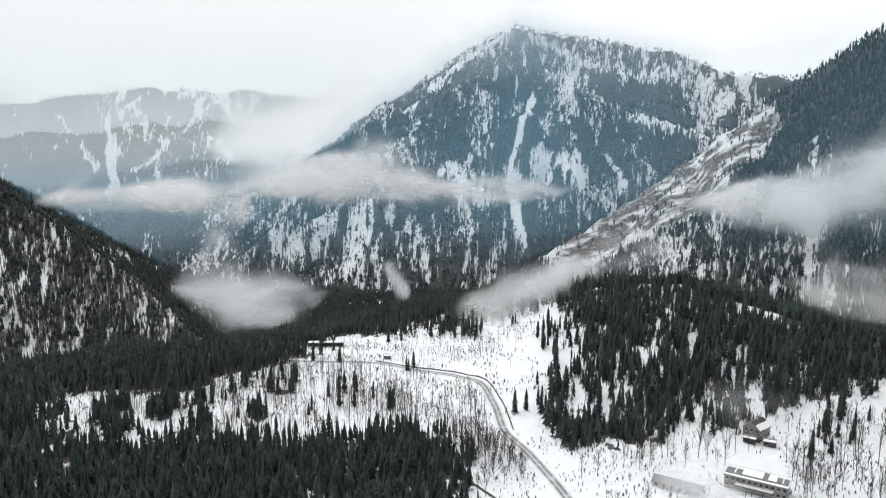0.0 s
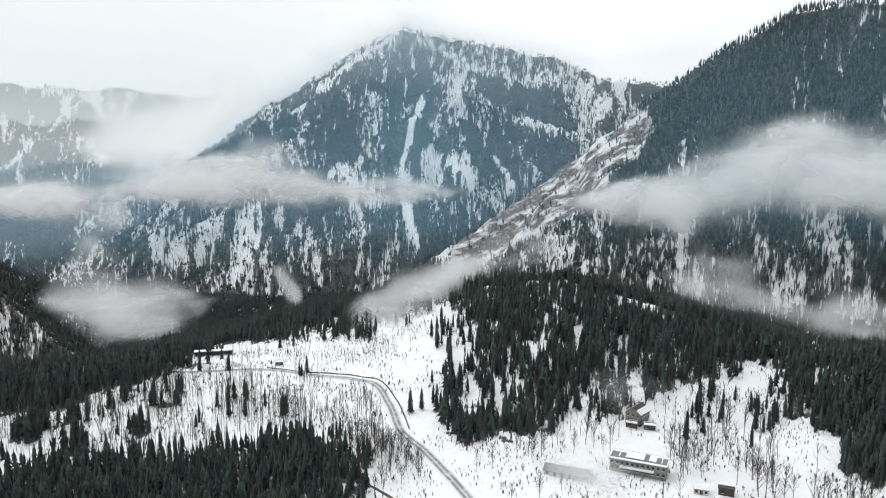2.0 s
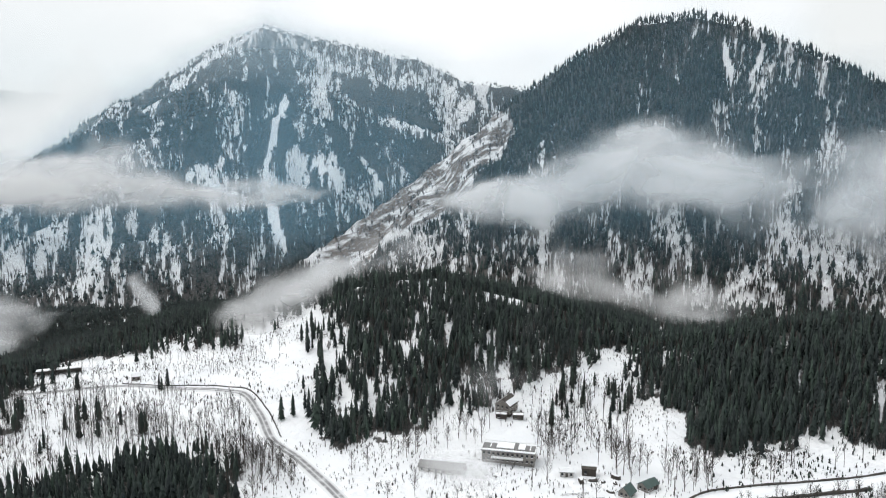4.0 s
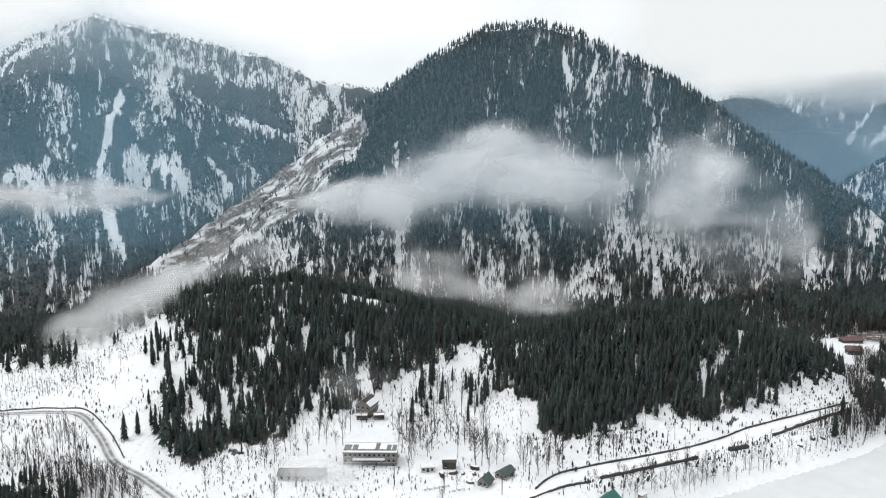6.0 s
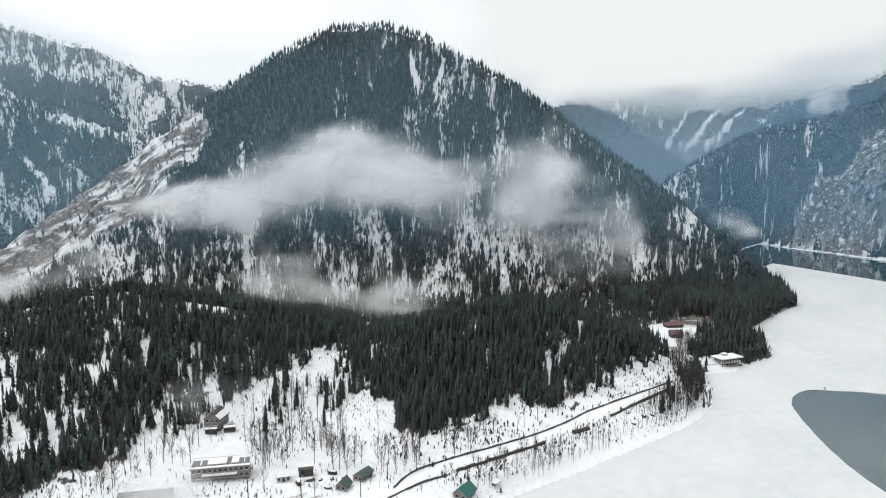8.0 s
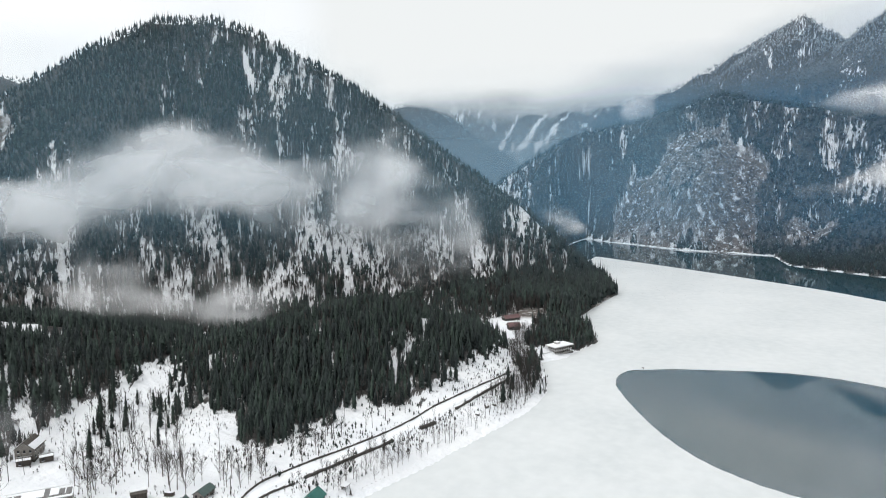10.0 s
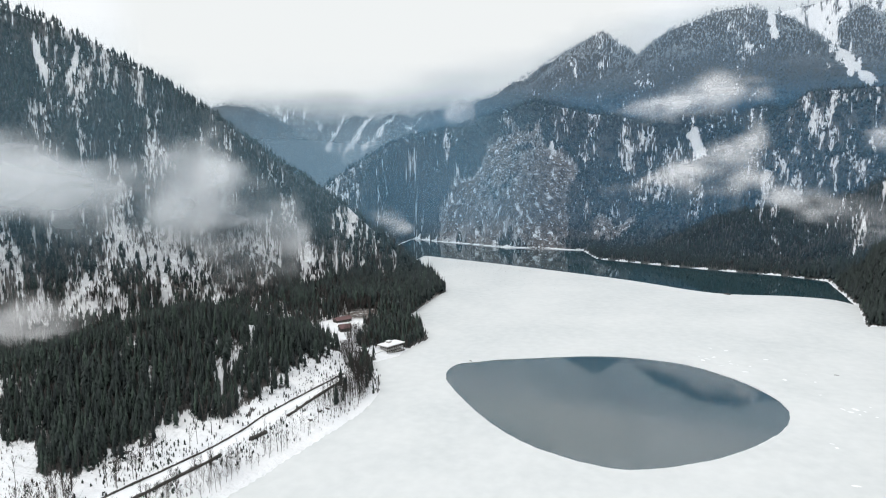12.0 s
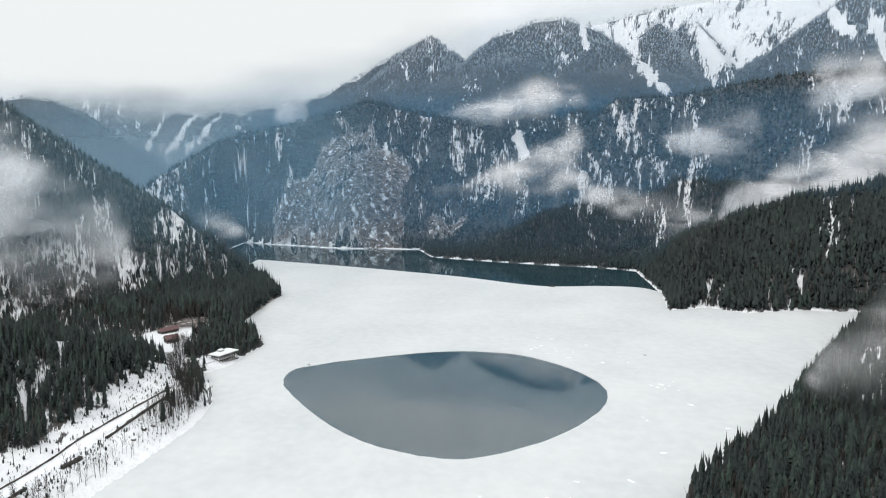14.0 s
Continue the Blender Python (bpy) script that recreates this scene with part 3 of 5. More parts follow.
def stand(name, shapes, places, heights, widths, mat, rng, calm=1.0):
    """Many trees as one mesh."""
    all_v, all_f, all_t, start = [], [], [], 0
    kind = rng.integers(0, len(shapes), len(places))
    for k, (v, f) in enumerate(shapes):
        pick = np.where(kind == k)[0]
        if not len(pick):
            continue
        turn = rng.uniform(0, 6.283, len(pick))
        c, s = np.cos(turn)[:, None], np.sin(turn)[:, None]
        hgt, wid = heights[pick][:, None], (heights * widths)[pick][:, None]
        co = np.stack([(v[:, 0] * c - v[:, 1] * s) * wid, (v[:, 0] * s + v[:, 1] * c) * wid, v[:, 2] * hgt], -1) + places[pick][:, None]
        fs = f[None] + (start + np.arange(len(pick)) * len(v))[:, None, None]
        all_v.append(co.reshape(-1, 3))
        all_f.append(fs.reshape(-1, 3))
        all_t.append(np.repeat(np.clip(rng.beta(0.8, 2.4, len(pick)) * (0.55 + 0.9 * cloudy(places[pick, 0] / 45, places[pick, 1] / 45, 97)), 0, 1) * calm, len(v)))
        start += len(pick) * len(v)
    return mesh_of(name, np.concatenate(all_v), np.concatenate(all_f), mat, False, {"tone": np.concatenate(all_t)})


def scattered(spacing, near, far, rng, left=-52, right=132):
    """Jittered places between two distances from the basin's middle, within two bearings."""
    n = int(far / spacing)
    gx, gy = np.meshgrid(np.arange(-n, n + 1) * spacing, np.arange(-n, n + 1) * spacing)
    x = gx.ravel() + rng.uniform(-0.5, 0.5, gx.size) * spacing
    y = gy.ravel() + rng.uniform(-0.5, 0.5, gx.size) * spacing
    r, b = np.hypot(x, y), np.degrees(np.arctan2(x, y))
    keep = (r >= near) & (r < far) & (b > left) & (b < right)
    return x[keep], y[keep]


ZONES = [  # forest, nearest, farthest, spacing, tiers, boughs, mean height, share of bare trees
    ("near_forest", 230, 520, 3.3, 6, 7, 14, 0.12),
    ("hill_forest", 520, 760, 3.3, 4, 6, 13.5, 0.12),
    ("mountain_forest", 760, 1300, 4.3, 3, 5, 13, 0.10),
    ("far_forest", 1300, 2100, 7.0, 2, 5, 14, 0.12),
    ("distant_forest", 2100, 3900, 11.5, 2, 4, 16, 0.0),
]
for name, near, far, spacing, tiers, boughs, tall, share in ZONES:
    rng = np.random.default_rng(near)
    x, y = scattered(spacing, near, far, rng)
    here = land(x, y)
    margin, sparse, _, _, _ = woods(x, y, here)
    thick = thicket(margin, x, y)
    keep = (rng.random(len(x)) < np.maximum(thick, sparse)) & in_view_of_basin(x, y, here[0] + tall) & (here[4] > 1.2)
    x, y, z, thick, sparse = x[keep], y[keep], here[0][keep], thick[keep], sparse[keep]
    leafless = (rng.random(len(x)) < share * 2 * ease(0.3, 0.7, cloudy(x / 90, y / 90, 95)) * np.where(here[1][keep] == RIDGE_NAMES.index("promontory"), 0.25, 1) + 0.5 * sparse) | (sparse > thick)
    heights = tall * np.where(rng.random(len(x)) < 0.2, rng.uniform(0.3, 0.7, len(x)), np.clip(rng.normal(1.0, 0.17, len(x)), 0.5, 1.45)) * (0.8 + 0.4 * cloudy(x / 60, y / 60, 91)) * np.where(leafless, 0.75, 1) * np.where((y < 345) & (x < 40), 0.88, 1) * np.where((here[1][keep] == RIDGE_NAMES.index("promontory")) | (np.hypot(x - 760, y - 290) < 150), 1.55, 1)
    places = np.stack([x, y, z - 0.4], -1)
    widths = rng.uniform(0.8, 1.25, len(x)) * (1.0 if far < 800 else 1.2 if far < 1400 else 1.9)
    pick = ~leafless
    if name == "near_forest":
        solo = np.where(pick)[0][np.argsort(np.hypot(x, y)[pick])[:170]]
        SOLO = [(*places[k], heights[k], widths[k]) for k in solo]
        pick[solo] = False
    me = stand(name, [conifer_shape(tiers, boughs, s + near, (0.08, 0.095, 0.11, 0.13)[s % 4], (0.03, 0.1)[s % 2]) for s in range(8)], places[pick], heights[pick], widths[pick], NEEDLES, rng, 1.0 if far < 800 else 0.5)
    tagged(new(name, me), "dense dark-green conifer forest dusted with snow", "forest", kind="stuff")
    if leafless.any():
        me = stand("bare_" + name, [spray_shape(6 if far < 1400 else 5, s) for s in range(5)], places[leafless], heights[leafless], 1.2 * widths[leafless], TWIGS, rng)
        tagged(new("bare_" + name, me), "grey-brown leafless broadleaf trees on a snowy slope", "forest", kind="stuff")

# ---- lake ----
def rounded(points, steps=6, closed=True):
    """A smooth line through points."""
    n, out = len(points), []
    for i in range(n if closed else n - 1):
        p = [np.array(points[(i + k) % n if closed else min(max(i + k, 0), n - 1)], float) for k in (-1, 0, 1, 2)]
        for s in range(steps):
            u = s / steps
            out.append(tuple(0.5 * (2 * p[1] + (p[2] - p[0]) * u + (2 * p[0] - 5 * p[1] + 4 * p[2] - p[3]) * u ** 2 + (3 * p[1] - p[0] - 3 * p[2] + p[3]) * u ** 3)))
    return out if closed else out + [tuple(np.array(points[-1], float))]


def widened(points, by):
    out, n = [], len(points)
    area = sum(p[0] * q[1] - p[1] * q[0] for p, q in zip(points, points[1:] + points[:1]))
    for i in range(n):
        d = np.subtract(points[(i + 1) % n], points[i - 1])
        d = d / (np.hypot(*d) + 1e-9) * (1 if area > 0 else -1)
        out.append((points[i][0] + d[1] * by, points[i][1] - d[0] * by))
    return out


def sheet(name, outlines, z, thick, mat):
    """A flat sheet with holes: the first outline is its rim; it has a thickness."""
    bm = bmesh.new()
    for line in outlines:
        vs = [bm.verts.new((p[0], p[1], z)) for p in line]
        for i in range(len(vs)):
            bm.edges.new((vs[i - 1], vs[i]))
    bmesh.ops.triangle_fill(bm, use_beauty=True, edges=bm.edges[:], normal=(0, 0, 1))
    if thick:
        made = bmesh.ops.extrude_face_region(bm, geom=bm.faces[:])
        bmesh.ops.translate(bm, verts=[v for v in made["geom"] if isinstance(v, bmesh.types.BMVert)], vec=(0, 0, -thick))
        bmesh.ops.recalc_face_normals(bm, faces=bm.faces[:])
    me = bpy.data.meshes.new(name)
    bm.to_mesh(me)
    bm.free()
    me.materials.append(mat)
    return new(name, me)


HOLE = [(481, 144), (499, 140), (508, 128), (518, 114), (532, 85), (547, 50), (553, 23), (552, -3), (543, -32), (519, -58), (494, -75), (467, -85), (443, -85), (418, -77), (389, -59), (365, -37), (350, -17), (339, 5), (339, 21), (345, 40), (358, 63), (381, 87), (410, 109), (437, 127), (459, 139)]
ICE_EDGE = [(1163, 393), (1081, 230), (1026, 130), (962, 24), (888, -75), (887, -157), (875, -205), (835, -225)]
cut = SHORE.index((1082, 381))
rest = SHORE.index((729, -202))
ice_rim = widened(SHORE, 8)[:cut + 1] + rounded(ICE_EDGE, 6, False) + widened(SHORE, 8)[rest:]
hole_rim = [(px + 0.7 * (noise.noise((px / 6, py / 6, 0))), py + 0.7 * noise.noise((px / 9, py / 9, 5))) for px, py in rounded(HOLE, 8)]
tagged(sheet("lake_ice", [ice_rim, hole_rim], 0.0, 0.25, ICE), "pale grey snow-dusted sheet of lake ice with a melted hole", "lake ice", kind="structure")
tagged(sheet("lake_water", [widened(SHORE, 8)], -0.35, 0, WATER), "dark still open lake water", "lake water", kind="structure")

# ---- haze and cloud: see-through tinted sheets stand in for both ----
def curtain(name, far, left, right, low, high, thickness, mat, label, steps=120, levels=24):
    """An upright bent sheet, tinted to stand in for haze; thickness(bearing, height) gives how dense it is."""
    b, z = np.meshgrid(np.linspace(left, right, steps), np.linspace(low, high, levels), indexing="ij")
    v = np.stack([far * np.sin(np.radians(b)), far * np.cos(np.radians(b)), z], -1).reshape(-1, 3)
    i = np.arange(steps * levels).reshape(steps, levels)
    q = np.stack([i[:-1, :-1], i[1:, :-1], i[1:, 1:], i[:-1, 1:]], -1).reshape(-1, 4)
    return tagged(new(name, mesh_of(name, v, q, mat, True, {"thick": np.clip(thickness(b, z) * (below_haze_tops(b, z, far) if name == "haze" and far < 2900 and mat != FAR_GLOW else 1), 0, 1).ravel()})), label, "haze", kind="stuff")


# slope from HOVER, by bearing, where tinted haze sheets end to spare the sky
HAZE_TOPS = [(-60, -0.035), (-12, -0.02), (-8, 0.05), (-4, 0.09), (0, 0.14), (6, 0.185), (14, 0.16), (22, 0.13), (30, 0.15), (40, 0.2), (48, 0.14), (54, 0.08), (64, 0.09), (72, 0.12), (80, 0.14), (84, 0.17), (96, 0.2), (140, 0.22)]


def below_haze_tops(b, z, far):
    top = np.interp(b, [p[0] for p in HAZE_TOPS], [p[1] for p in HAZE_TOPS])
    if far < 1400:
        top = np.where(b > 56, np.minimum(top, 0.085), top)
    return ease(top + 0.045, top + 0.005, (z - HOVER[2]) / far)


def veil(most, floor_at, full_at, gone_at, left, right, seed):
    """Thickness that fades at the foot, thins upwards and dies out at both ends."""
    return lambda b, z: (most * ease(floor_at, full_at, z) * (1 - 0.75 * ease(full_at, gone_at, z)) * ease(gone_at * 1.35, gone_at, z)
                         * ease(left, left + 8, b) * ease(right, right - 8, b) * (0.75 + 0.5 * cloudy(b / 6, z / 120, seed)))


BLUE = "thin tinted sheet for the valley haze before the far mountains"
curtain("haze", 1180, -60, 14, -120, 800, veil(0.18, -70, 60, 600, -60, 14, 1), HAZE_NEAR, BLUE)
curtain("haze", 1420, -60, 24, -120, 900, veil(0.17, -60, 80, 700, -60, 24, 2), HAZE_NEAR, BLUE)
curtain("haze", 2250, -60, 0, -120, 1000, veil(0.3, -60, 100, 800, -60, 0, 3), FAR_GLOW, BLUE)
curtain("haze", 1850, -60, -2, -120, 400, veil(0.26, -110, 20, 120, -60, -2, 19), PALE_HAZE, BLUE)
curtain("haze", 2620, -60, 4, -120, 1100, veil(0.28, -80, 200, 900, -60, 4, 17), FAR_GLOW, "pale tinted sheet for the haze before the distant range")
curtain("haze", 3000, -60, 12, -120, 1100, veil(0.46, -80, 250, 1000, -60, 12, 7), FAR_GLOW, "pale tinted sheet for the haze before the distant range")
curtain("haze", 1290, 48, 140, -2, 800, veil(0.30, 0, 70, 600, 48, 140, 4), HAZE, "thin blue-tinted sheet for the haze over the far lake shore")
curtain("haze", 2000, 40, 82, 0, 600, veil(0.26, 0, 150, 300, 40, 82, 15), HAZE, "thin blue-tinted sheet for the haze before the far peaks")
curtain("haze", 2050, 66, 140, 0, 1000, veil(0.36, 0, 200, 1150, 66, 140, 5), HAZE, "thin blue-tinted sheet for the haze before the far peaks")
curtain("haze", 2550, 40, 78, -20, 900, veil(0.46, -40, 100, 420, 40, 80, 8), PALE_HAZE, "pale tinted sheet for the haze in the far side valley")
curtain("haze", 660, 0, 84, 20, 700, veil(0.17, 40, 130, 500, 0, 84, 9), HAZE_NEAR, "very thin tinted sheet for the haze before the wooded mountain")
curtain("haze", 3100, 48, 100, 0, 1100, veil(0.42, -60, 150, 380, 48, 100, 6), PALE_HAZE, "pale tinted sheet for the haze before the distant range")
curtain("haze", 1010, 64, 130, 0, 500, veil(0.10, 0, 45, 330, 64, 130, 21), HAZE, "very thin blue-tinted sheet for the haze over the far end of the lake")
curtain("haze", 2120, -14, 32, 200, 1100, lambda b, z: 0.5 * ease(330, 680, z + 90 * (cloudy(b / 4, z / 90, 22) - 0.5)) * ease(-14, -4, b) * ease(32, 22, b), PALE_HAZE, "pale sheet for the mist that veils the top of the peak")
curtain("haze", 2430, 72, 140, 450, 1300, lambda b, z: 0.55 * ease(590, 840, z + 120 * (cloudy(b / 4, z / 90, 24) - 0.5)) * ease(72, 78, b), PALE_HAZE, "pale sheet for the mist that veils the eastern peaks")
# upright self-glowing sheets stand in for the sky-bright cloud
WHITE = "glowing white sheet for the cloud deck that hides the mountain tops"
curtain("glowing_cloud_deck", 3350, -60, 8, 250, 1500, lambda b, z: ease(210, 500, z + 190 * (cloudy(b / 5, z / 140, 11) - 0.5) - 60 * ease(-14, 0, b)) * ease(8, 2, b), DECK, WHITE)
curtain("glowing_cloud_deck", 3900, 46, 92, 250, 1500, lambda b, z: ease(400, 620, z + 160 * (cloudy(b / 4, z / 120, 12) - 0.5)) * ease(46, 50, b) * ease(92, 86, b), DECK_EAST, WHITE)

# lines of low cloud along the slopes: x, y, height, half its thickness, density
CLOUDS = [
    [(-414, 1089, 108, 12, 0.9), (-314, 1122, 117, 18, 1.3), (-215, 1145, 130, 24, 1.45), (-140, 1157, 135, 26, 1.45), (-63, 1163, 131, 24, 1.4), (15, 1165, 122, 18, 1.15), (92, 1161, 113, 13, 0.9), (206, 1147, 110, 9, 0.7), (288, 1129, 114, 6, 0.4)],
    [(-399, 917, 0, 12, 0.6), (-353, 936, -18, 21, 0.9), (-296, 955, -37, 29, 1.15), (-243, 970, -50, 26, 1.2), (-187, 982, -40, 12, 0.8), (-154, 988, -31, 7, 0.4)],
    [(-96, 1046, -1, 7, 0.7), (-74, 1047, -28, 16, 1.1), (-43, 1049, -69, 20, 1.1)],
    [(-23, 620, 17, 7, 0.7), (25, 620, 15, 16, 1.1), (56, 617, 18, 28, 1.35), (85, 614, 33, 24, 1.25), (112, 610, 49, 15, 0.9), (141, 604, 60, 9, 0.7)],
    [(71, 716, 17, 9, 0.35), (107, 712, 31, 12, 0.42), (164, 701, 55, 16, 0.45), (212, 688, 71, 17, 0.4), (251, 675, 81, 12, 0.3)],
    [(-1010, 2665, 129, 83, 0.8), (-806, 2734, 220, 112, 1.1), (-568, 2793, 235, 146, 1.5), (-340, 2830, 312, 132, 1.5), (-166, 2845, 368, 73, 1.0)],
    [(-607, 1000, 99, 10, 1.0), (-478, 1068, 104, 14, 1.3), (-341, 1119, 107, 24, 1.3)],
    [(-412, 1074, 11, 29, 0.4), (-353, 1094, 55, 39, 0.6), (-302, 1110, 82, 39, 0.6)],
    [(297, 924, 103, 7, 0.6), (341, 871, 108, 14, 1.0), (370, 776, 113, 17, 1.25), (416, 729, 123, 21, 1.35), (483, 729, 154, 24, 1.35), (519, 704, 166, 25, 1.45), (553, 654, 154, 28, 1.3), (589, 610, 137, 29, 1.05), (647, 570, 127, 25, 0.9), (723, 544, 129, 34, 0.85), (792, 509, 125, 40, 0.65), (840, 482, 114, 33, 0.4)],
    [(613, 513, 73, 21, 0.4), (670, 485, 69, 35, 0.85), (740, 472, 69, 41, 0.9), (771, 439, 56, 30, 0.7), (815, 414, 62, 16, 0.4)],
    [(332, 715, 58, 15, 0.42), (370, 627, 41, 16, 0.58), (406, 561, 27, 14, 0.75), (450, 514, 20, 14, 0.8), (510, 477, 27, 13, 0.6)],
    [(747, 572, 151, 32, 0.5), (730, 514, 109, 46, 0.8), (740, 472, 69, 38, 0.6)],
    [(133, 333, 33, 8, 0.16), (160, 335, 34, 13, 0.22), (208, 353, 32, 13, 0.22), (265, 373, 34, 8, 0.16)],
    [(79, 260, 27, 4, 0.3), (97, 247, 27, 5, 0.4), (118, 242, 27, 4, 0.3)],
    [(1207, 91, 112, 8, 0.4), (1210, 10, 124, 17, 0.8), (1208, -70, 139, 23, 1), (1203, -134, 156, 27, 1), (1198, -167, 184, 27, 1), (1194, -197, 205, 14, 0.7)],
    [(1125, -102, 141, 14, 0.6), (1116, -175, 124, 14, 0.7), (1108, -220, 99, 14, 0.6), (1095, -280, 79, 16, 0.75), (1076, -346, 62, 17, 0.7), (1060, -392, 55, 12, 0.5)],
    [(1697, 105, 289, 12, 0.4), (1699, -41, 302, 26, 0.55), (1693, -152, 314, 30, 0.6), (1671, -312, 323, 20, 0.4)],
    [(1406, -354, 225, 18, 0.35), (1376, -457, 209, 32, 0.55), (1334, -569, 225, 22, 0.4)],
    [(1331, -575, 299, 25, 0.5), (1292, -658, 300, 45, 0.85), (1247, -740, 302, 30, 0.6)],
    [(810, -251, 57, 17, 0.6), (1083, -391, 65, 37, 0.9), (1110, -453, 99, 29, 0.85), (1130, -540, 136, 36, 0.95), (1112, -640, 172, 44, 1), (1058, -730, 204, 37, 0.8)],
    [(407, -192, 19, 6, 0.4), (400, -206, 44, 12, 0.35), (387, -230, 58, 15, 0.35), (369, -257, 73, 15, 0.35)],
    [(1047, 476, 75, 7, 0.5), (1067, 429, 65, 14, 0.9), (1085, 380, 54, 11, 0.7)],
    [(2197, 680, 334, 28, 0.5), (2216, 614, 348, 39, 0.95), (2232, 555, 327, 20, 0.6)],
]


def cloud(line, mat, label, layers=9):
    """Several thin upright sheets, one before the other, that hang clear of the slope."""
    pts = np.array(line, float)
    s = np.linspace(0, len(pts) - 1, 8 * len(pts))
    path = np.stack([np.interp(s, np.arange(len(pts)), pts[:, k]) for k in range(5)], -1)
    for _ in range(6):
        path[1:-1] = (path[:-2] + 2 * path[1:-1] + path[2:]) / 4
    ends = ease(-0.05, 0.25, s / s[-1]) * ease(1.05, 0.75, s / s[-1])
    path[:, 3] *= 0.4 + 0.6 * ends
    mid = np.array(HOVER)
    out = path[:, :2] / np.hypot(path[:, 0], path[:, 1])[:, None]
    across = np.linspace(-2.1, 2.1, 9)
    all_v, all_q, all_t = [], [], []
    for k in range(layers):
        lift = path[:, 2] + path[:, 3] * (0.2 * math.sin(2.1 * k) + 0.9 * (cloudy(s * 1.1 + 9 * k, s * 0 + path[0, 0], 61, 3) - 0.5))
        full = path[:, 3, None] * (0.4 + 1.25 * cloudy(s * 1.3 + 5 * k, s * 0 + path[0, 1], 62, 3))[:, None]
        v = np.stack([path[:, 0, None] + out[:, 0, None] * across * full * 0.35,
                      path[:, 1, None] + out[:, 1, None] * across * full * 0.35,
                      lift[:, None] + across * full], -1)
        # each sheet lies a little nearer to the basin's middle than the one before
        v = mid + (v - mid) * (1 - (12 + (0.4 + 0.3 * k) * path[:, 3]) / np.hypot(path[:, 0], path[:, 1]))[:, None, None]
        n, w = v.shape[:2]
        i = np.arange(n * w).reshape(n, w) + k * n * w
        all_v.append(v.reshape(-1, 3))
        all_q.append(np.stack([i[:-1, :-1], i[1:, :-1], i[1:, 1:], i[:-1, 1:]], -1).reshape(-1, 4))
        all_t.append((np.clip(1 - (across / 2.1) ** 2, 0, 1) ** 1.6 * (path[:, 4] * ends)[:, None]).ravel())
    me = mesh_of("cloud", np.concatenate(all_v), np.concatenate(all_q), mat, True, {"thick": np.concatenate(all_t)})
    return tagged(new("cloud", me), label, "cloud", kind="stuff")


# a bank beyond 2500 m takes the self-glowing cloud material
for line in CLOUDS:
    cloud(line, CLOUD_GLOW if math.hypot(line[0][0], line[0][1]) > 2500 else MIST, "soft grey-white wisp of low cloud hanging along the wooded slope")

# ---- materials of the built things ----
SNOW = plain("roof_snow", (0.80, 0.82, 0.84), (0.90, 0.91, 0.92), 0.5, 0.7, 0.05)
RENDERED = plain("weathered_render", (0.15, 0.14, 0.128), (0.29, 0.275, 0.255), 0.35, 0.9, 0.03)
DARK_WOOD = plain("dark_wood", (0.035, 0.030, 0.026), (0.10, 0.085, 0.072), 1.2, 0.85, 0.02, 0.0, (1, 1, 0.2))
GREY_WOOD = plain("grey_boards", (0.16, 0.145, 0.13), (0.28, 0.26, 0.24), 1.0, 0.85, 0.02)
TEAL = plain("green_metal_roof", (0.012, 0.10, 0.085), (0.03, 0.16, 0.13), 0.8, 0.5, 0.01)
GREEN = plain("dull_green_roof", (0.04, 0.075, 0.068), (0.085, 0.125, 0.115), 0.8, 0.6, 0.01)
RED = plain("red_roof", (0.10, 0.05, 0.05), (0.18, 0.10, 0.098), 0.6, 0.6, 0.01)
SLATE = plain("grey_sheet_roof", (0.13, 0.13, 0.13), (0.22, 0.22, 0.215), 0.5, 0.7, 0.01)
GLASS = plain("dark_window_glass", (0.015, 0.017, 0.02), (0.04, 0.045, 0.05), 0.7, 0.15)
STONE = plain("dark_stone", (0.035, 0.032, 0.03), (0.11, 0.10, 0.09), 0.7, 0.9, 0.08)
PALE = plain("pale_concrete", (0.38, 0.37, 0.35), (0.52, 0.51, 0.49), 0.5, 0.85, 0.02)


def road_material():
    """Ploughed road: packed snow with two wet wheel tracks."""
    m, n, l, s = material("slushy_road")
    across = attribute(n, "across")
    tracks = n.new("ShaderNodeValToRGB")
    ramp = tracks.color_ramp
    for at, v in ((0.0, 0.0), (0.2, 0.1), (0.3, 1.0), (0.42, 0.9), (0.5, 0.25), (0.58, 0.9), (0.7, 1.0), (0.8, 0.1), (1.0, 0.0)):
        e = ramp.elements[0] if at == 0.0 else ramp.elements[-1] if at == 1.0 else ramp.elements.new(at)
        e.color = (v, v, v, 1)
    l.new(across, tracks.inputs[0])
    worn = sums(n, l, "MULTIPLY", tracks.outputs[0], sums(n, l, "ADD", grain(n, l, 0.3, 0.3, 0.7, 5), 0.45))
    l.new(mixed(n, l, worn, (0.72, 0.73, 0.74), (0.17, 0.17, 0.175)), s.inputs["Base Color"])
    s.inputs["Roughness"].default_value = 0.6
    return m


ROAD = road_material()


# ---- building blocks ----
def box(bm, x0, x1, y0, y1, z0, z1):
    vs = [bm.verts.new(c) for c in ((x0, y0, z0), (x1, y0, z0), (x1, y1, z0), (x0, y1, z0), (x0, y0, z1), (x1, y0, z1), (x1, y1, z1), (x0, y1, z1))]
    for f in ((3, 2, 1, 0), (4, 5, 6, 7), (0, 1, 5, 4), (1, 2, 6, 5), (2, 3, 7, 6), (3, 0, 4, 7)):
        bm.faces.new([vs[i] for i in f])
    return bm


def a_box(*c):
    return box(bmesh.new(), *c)


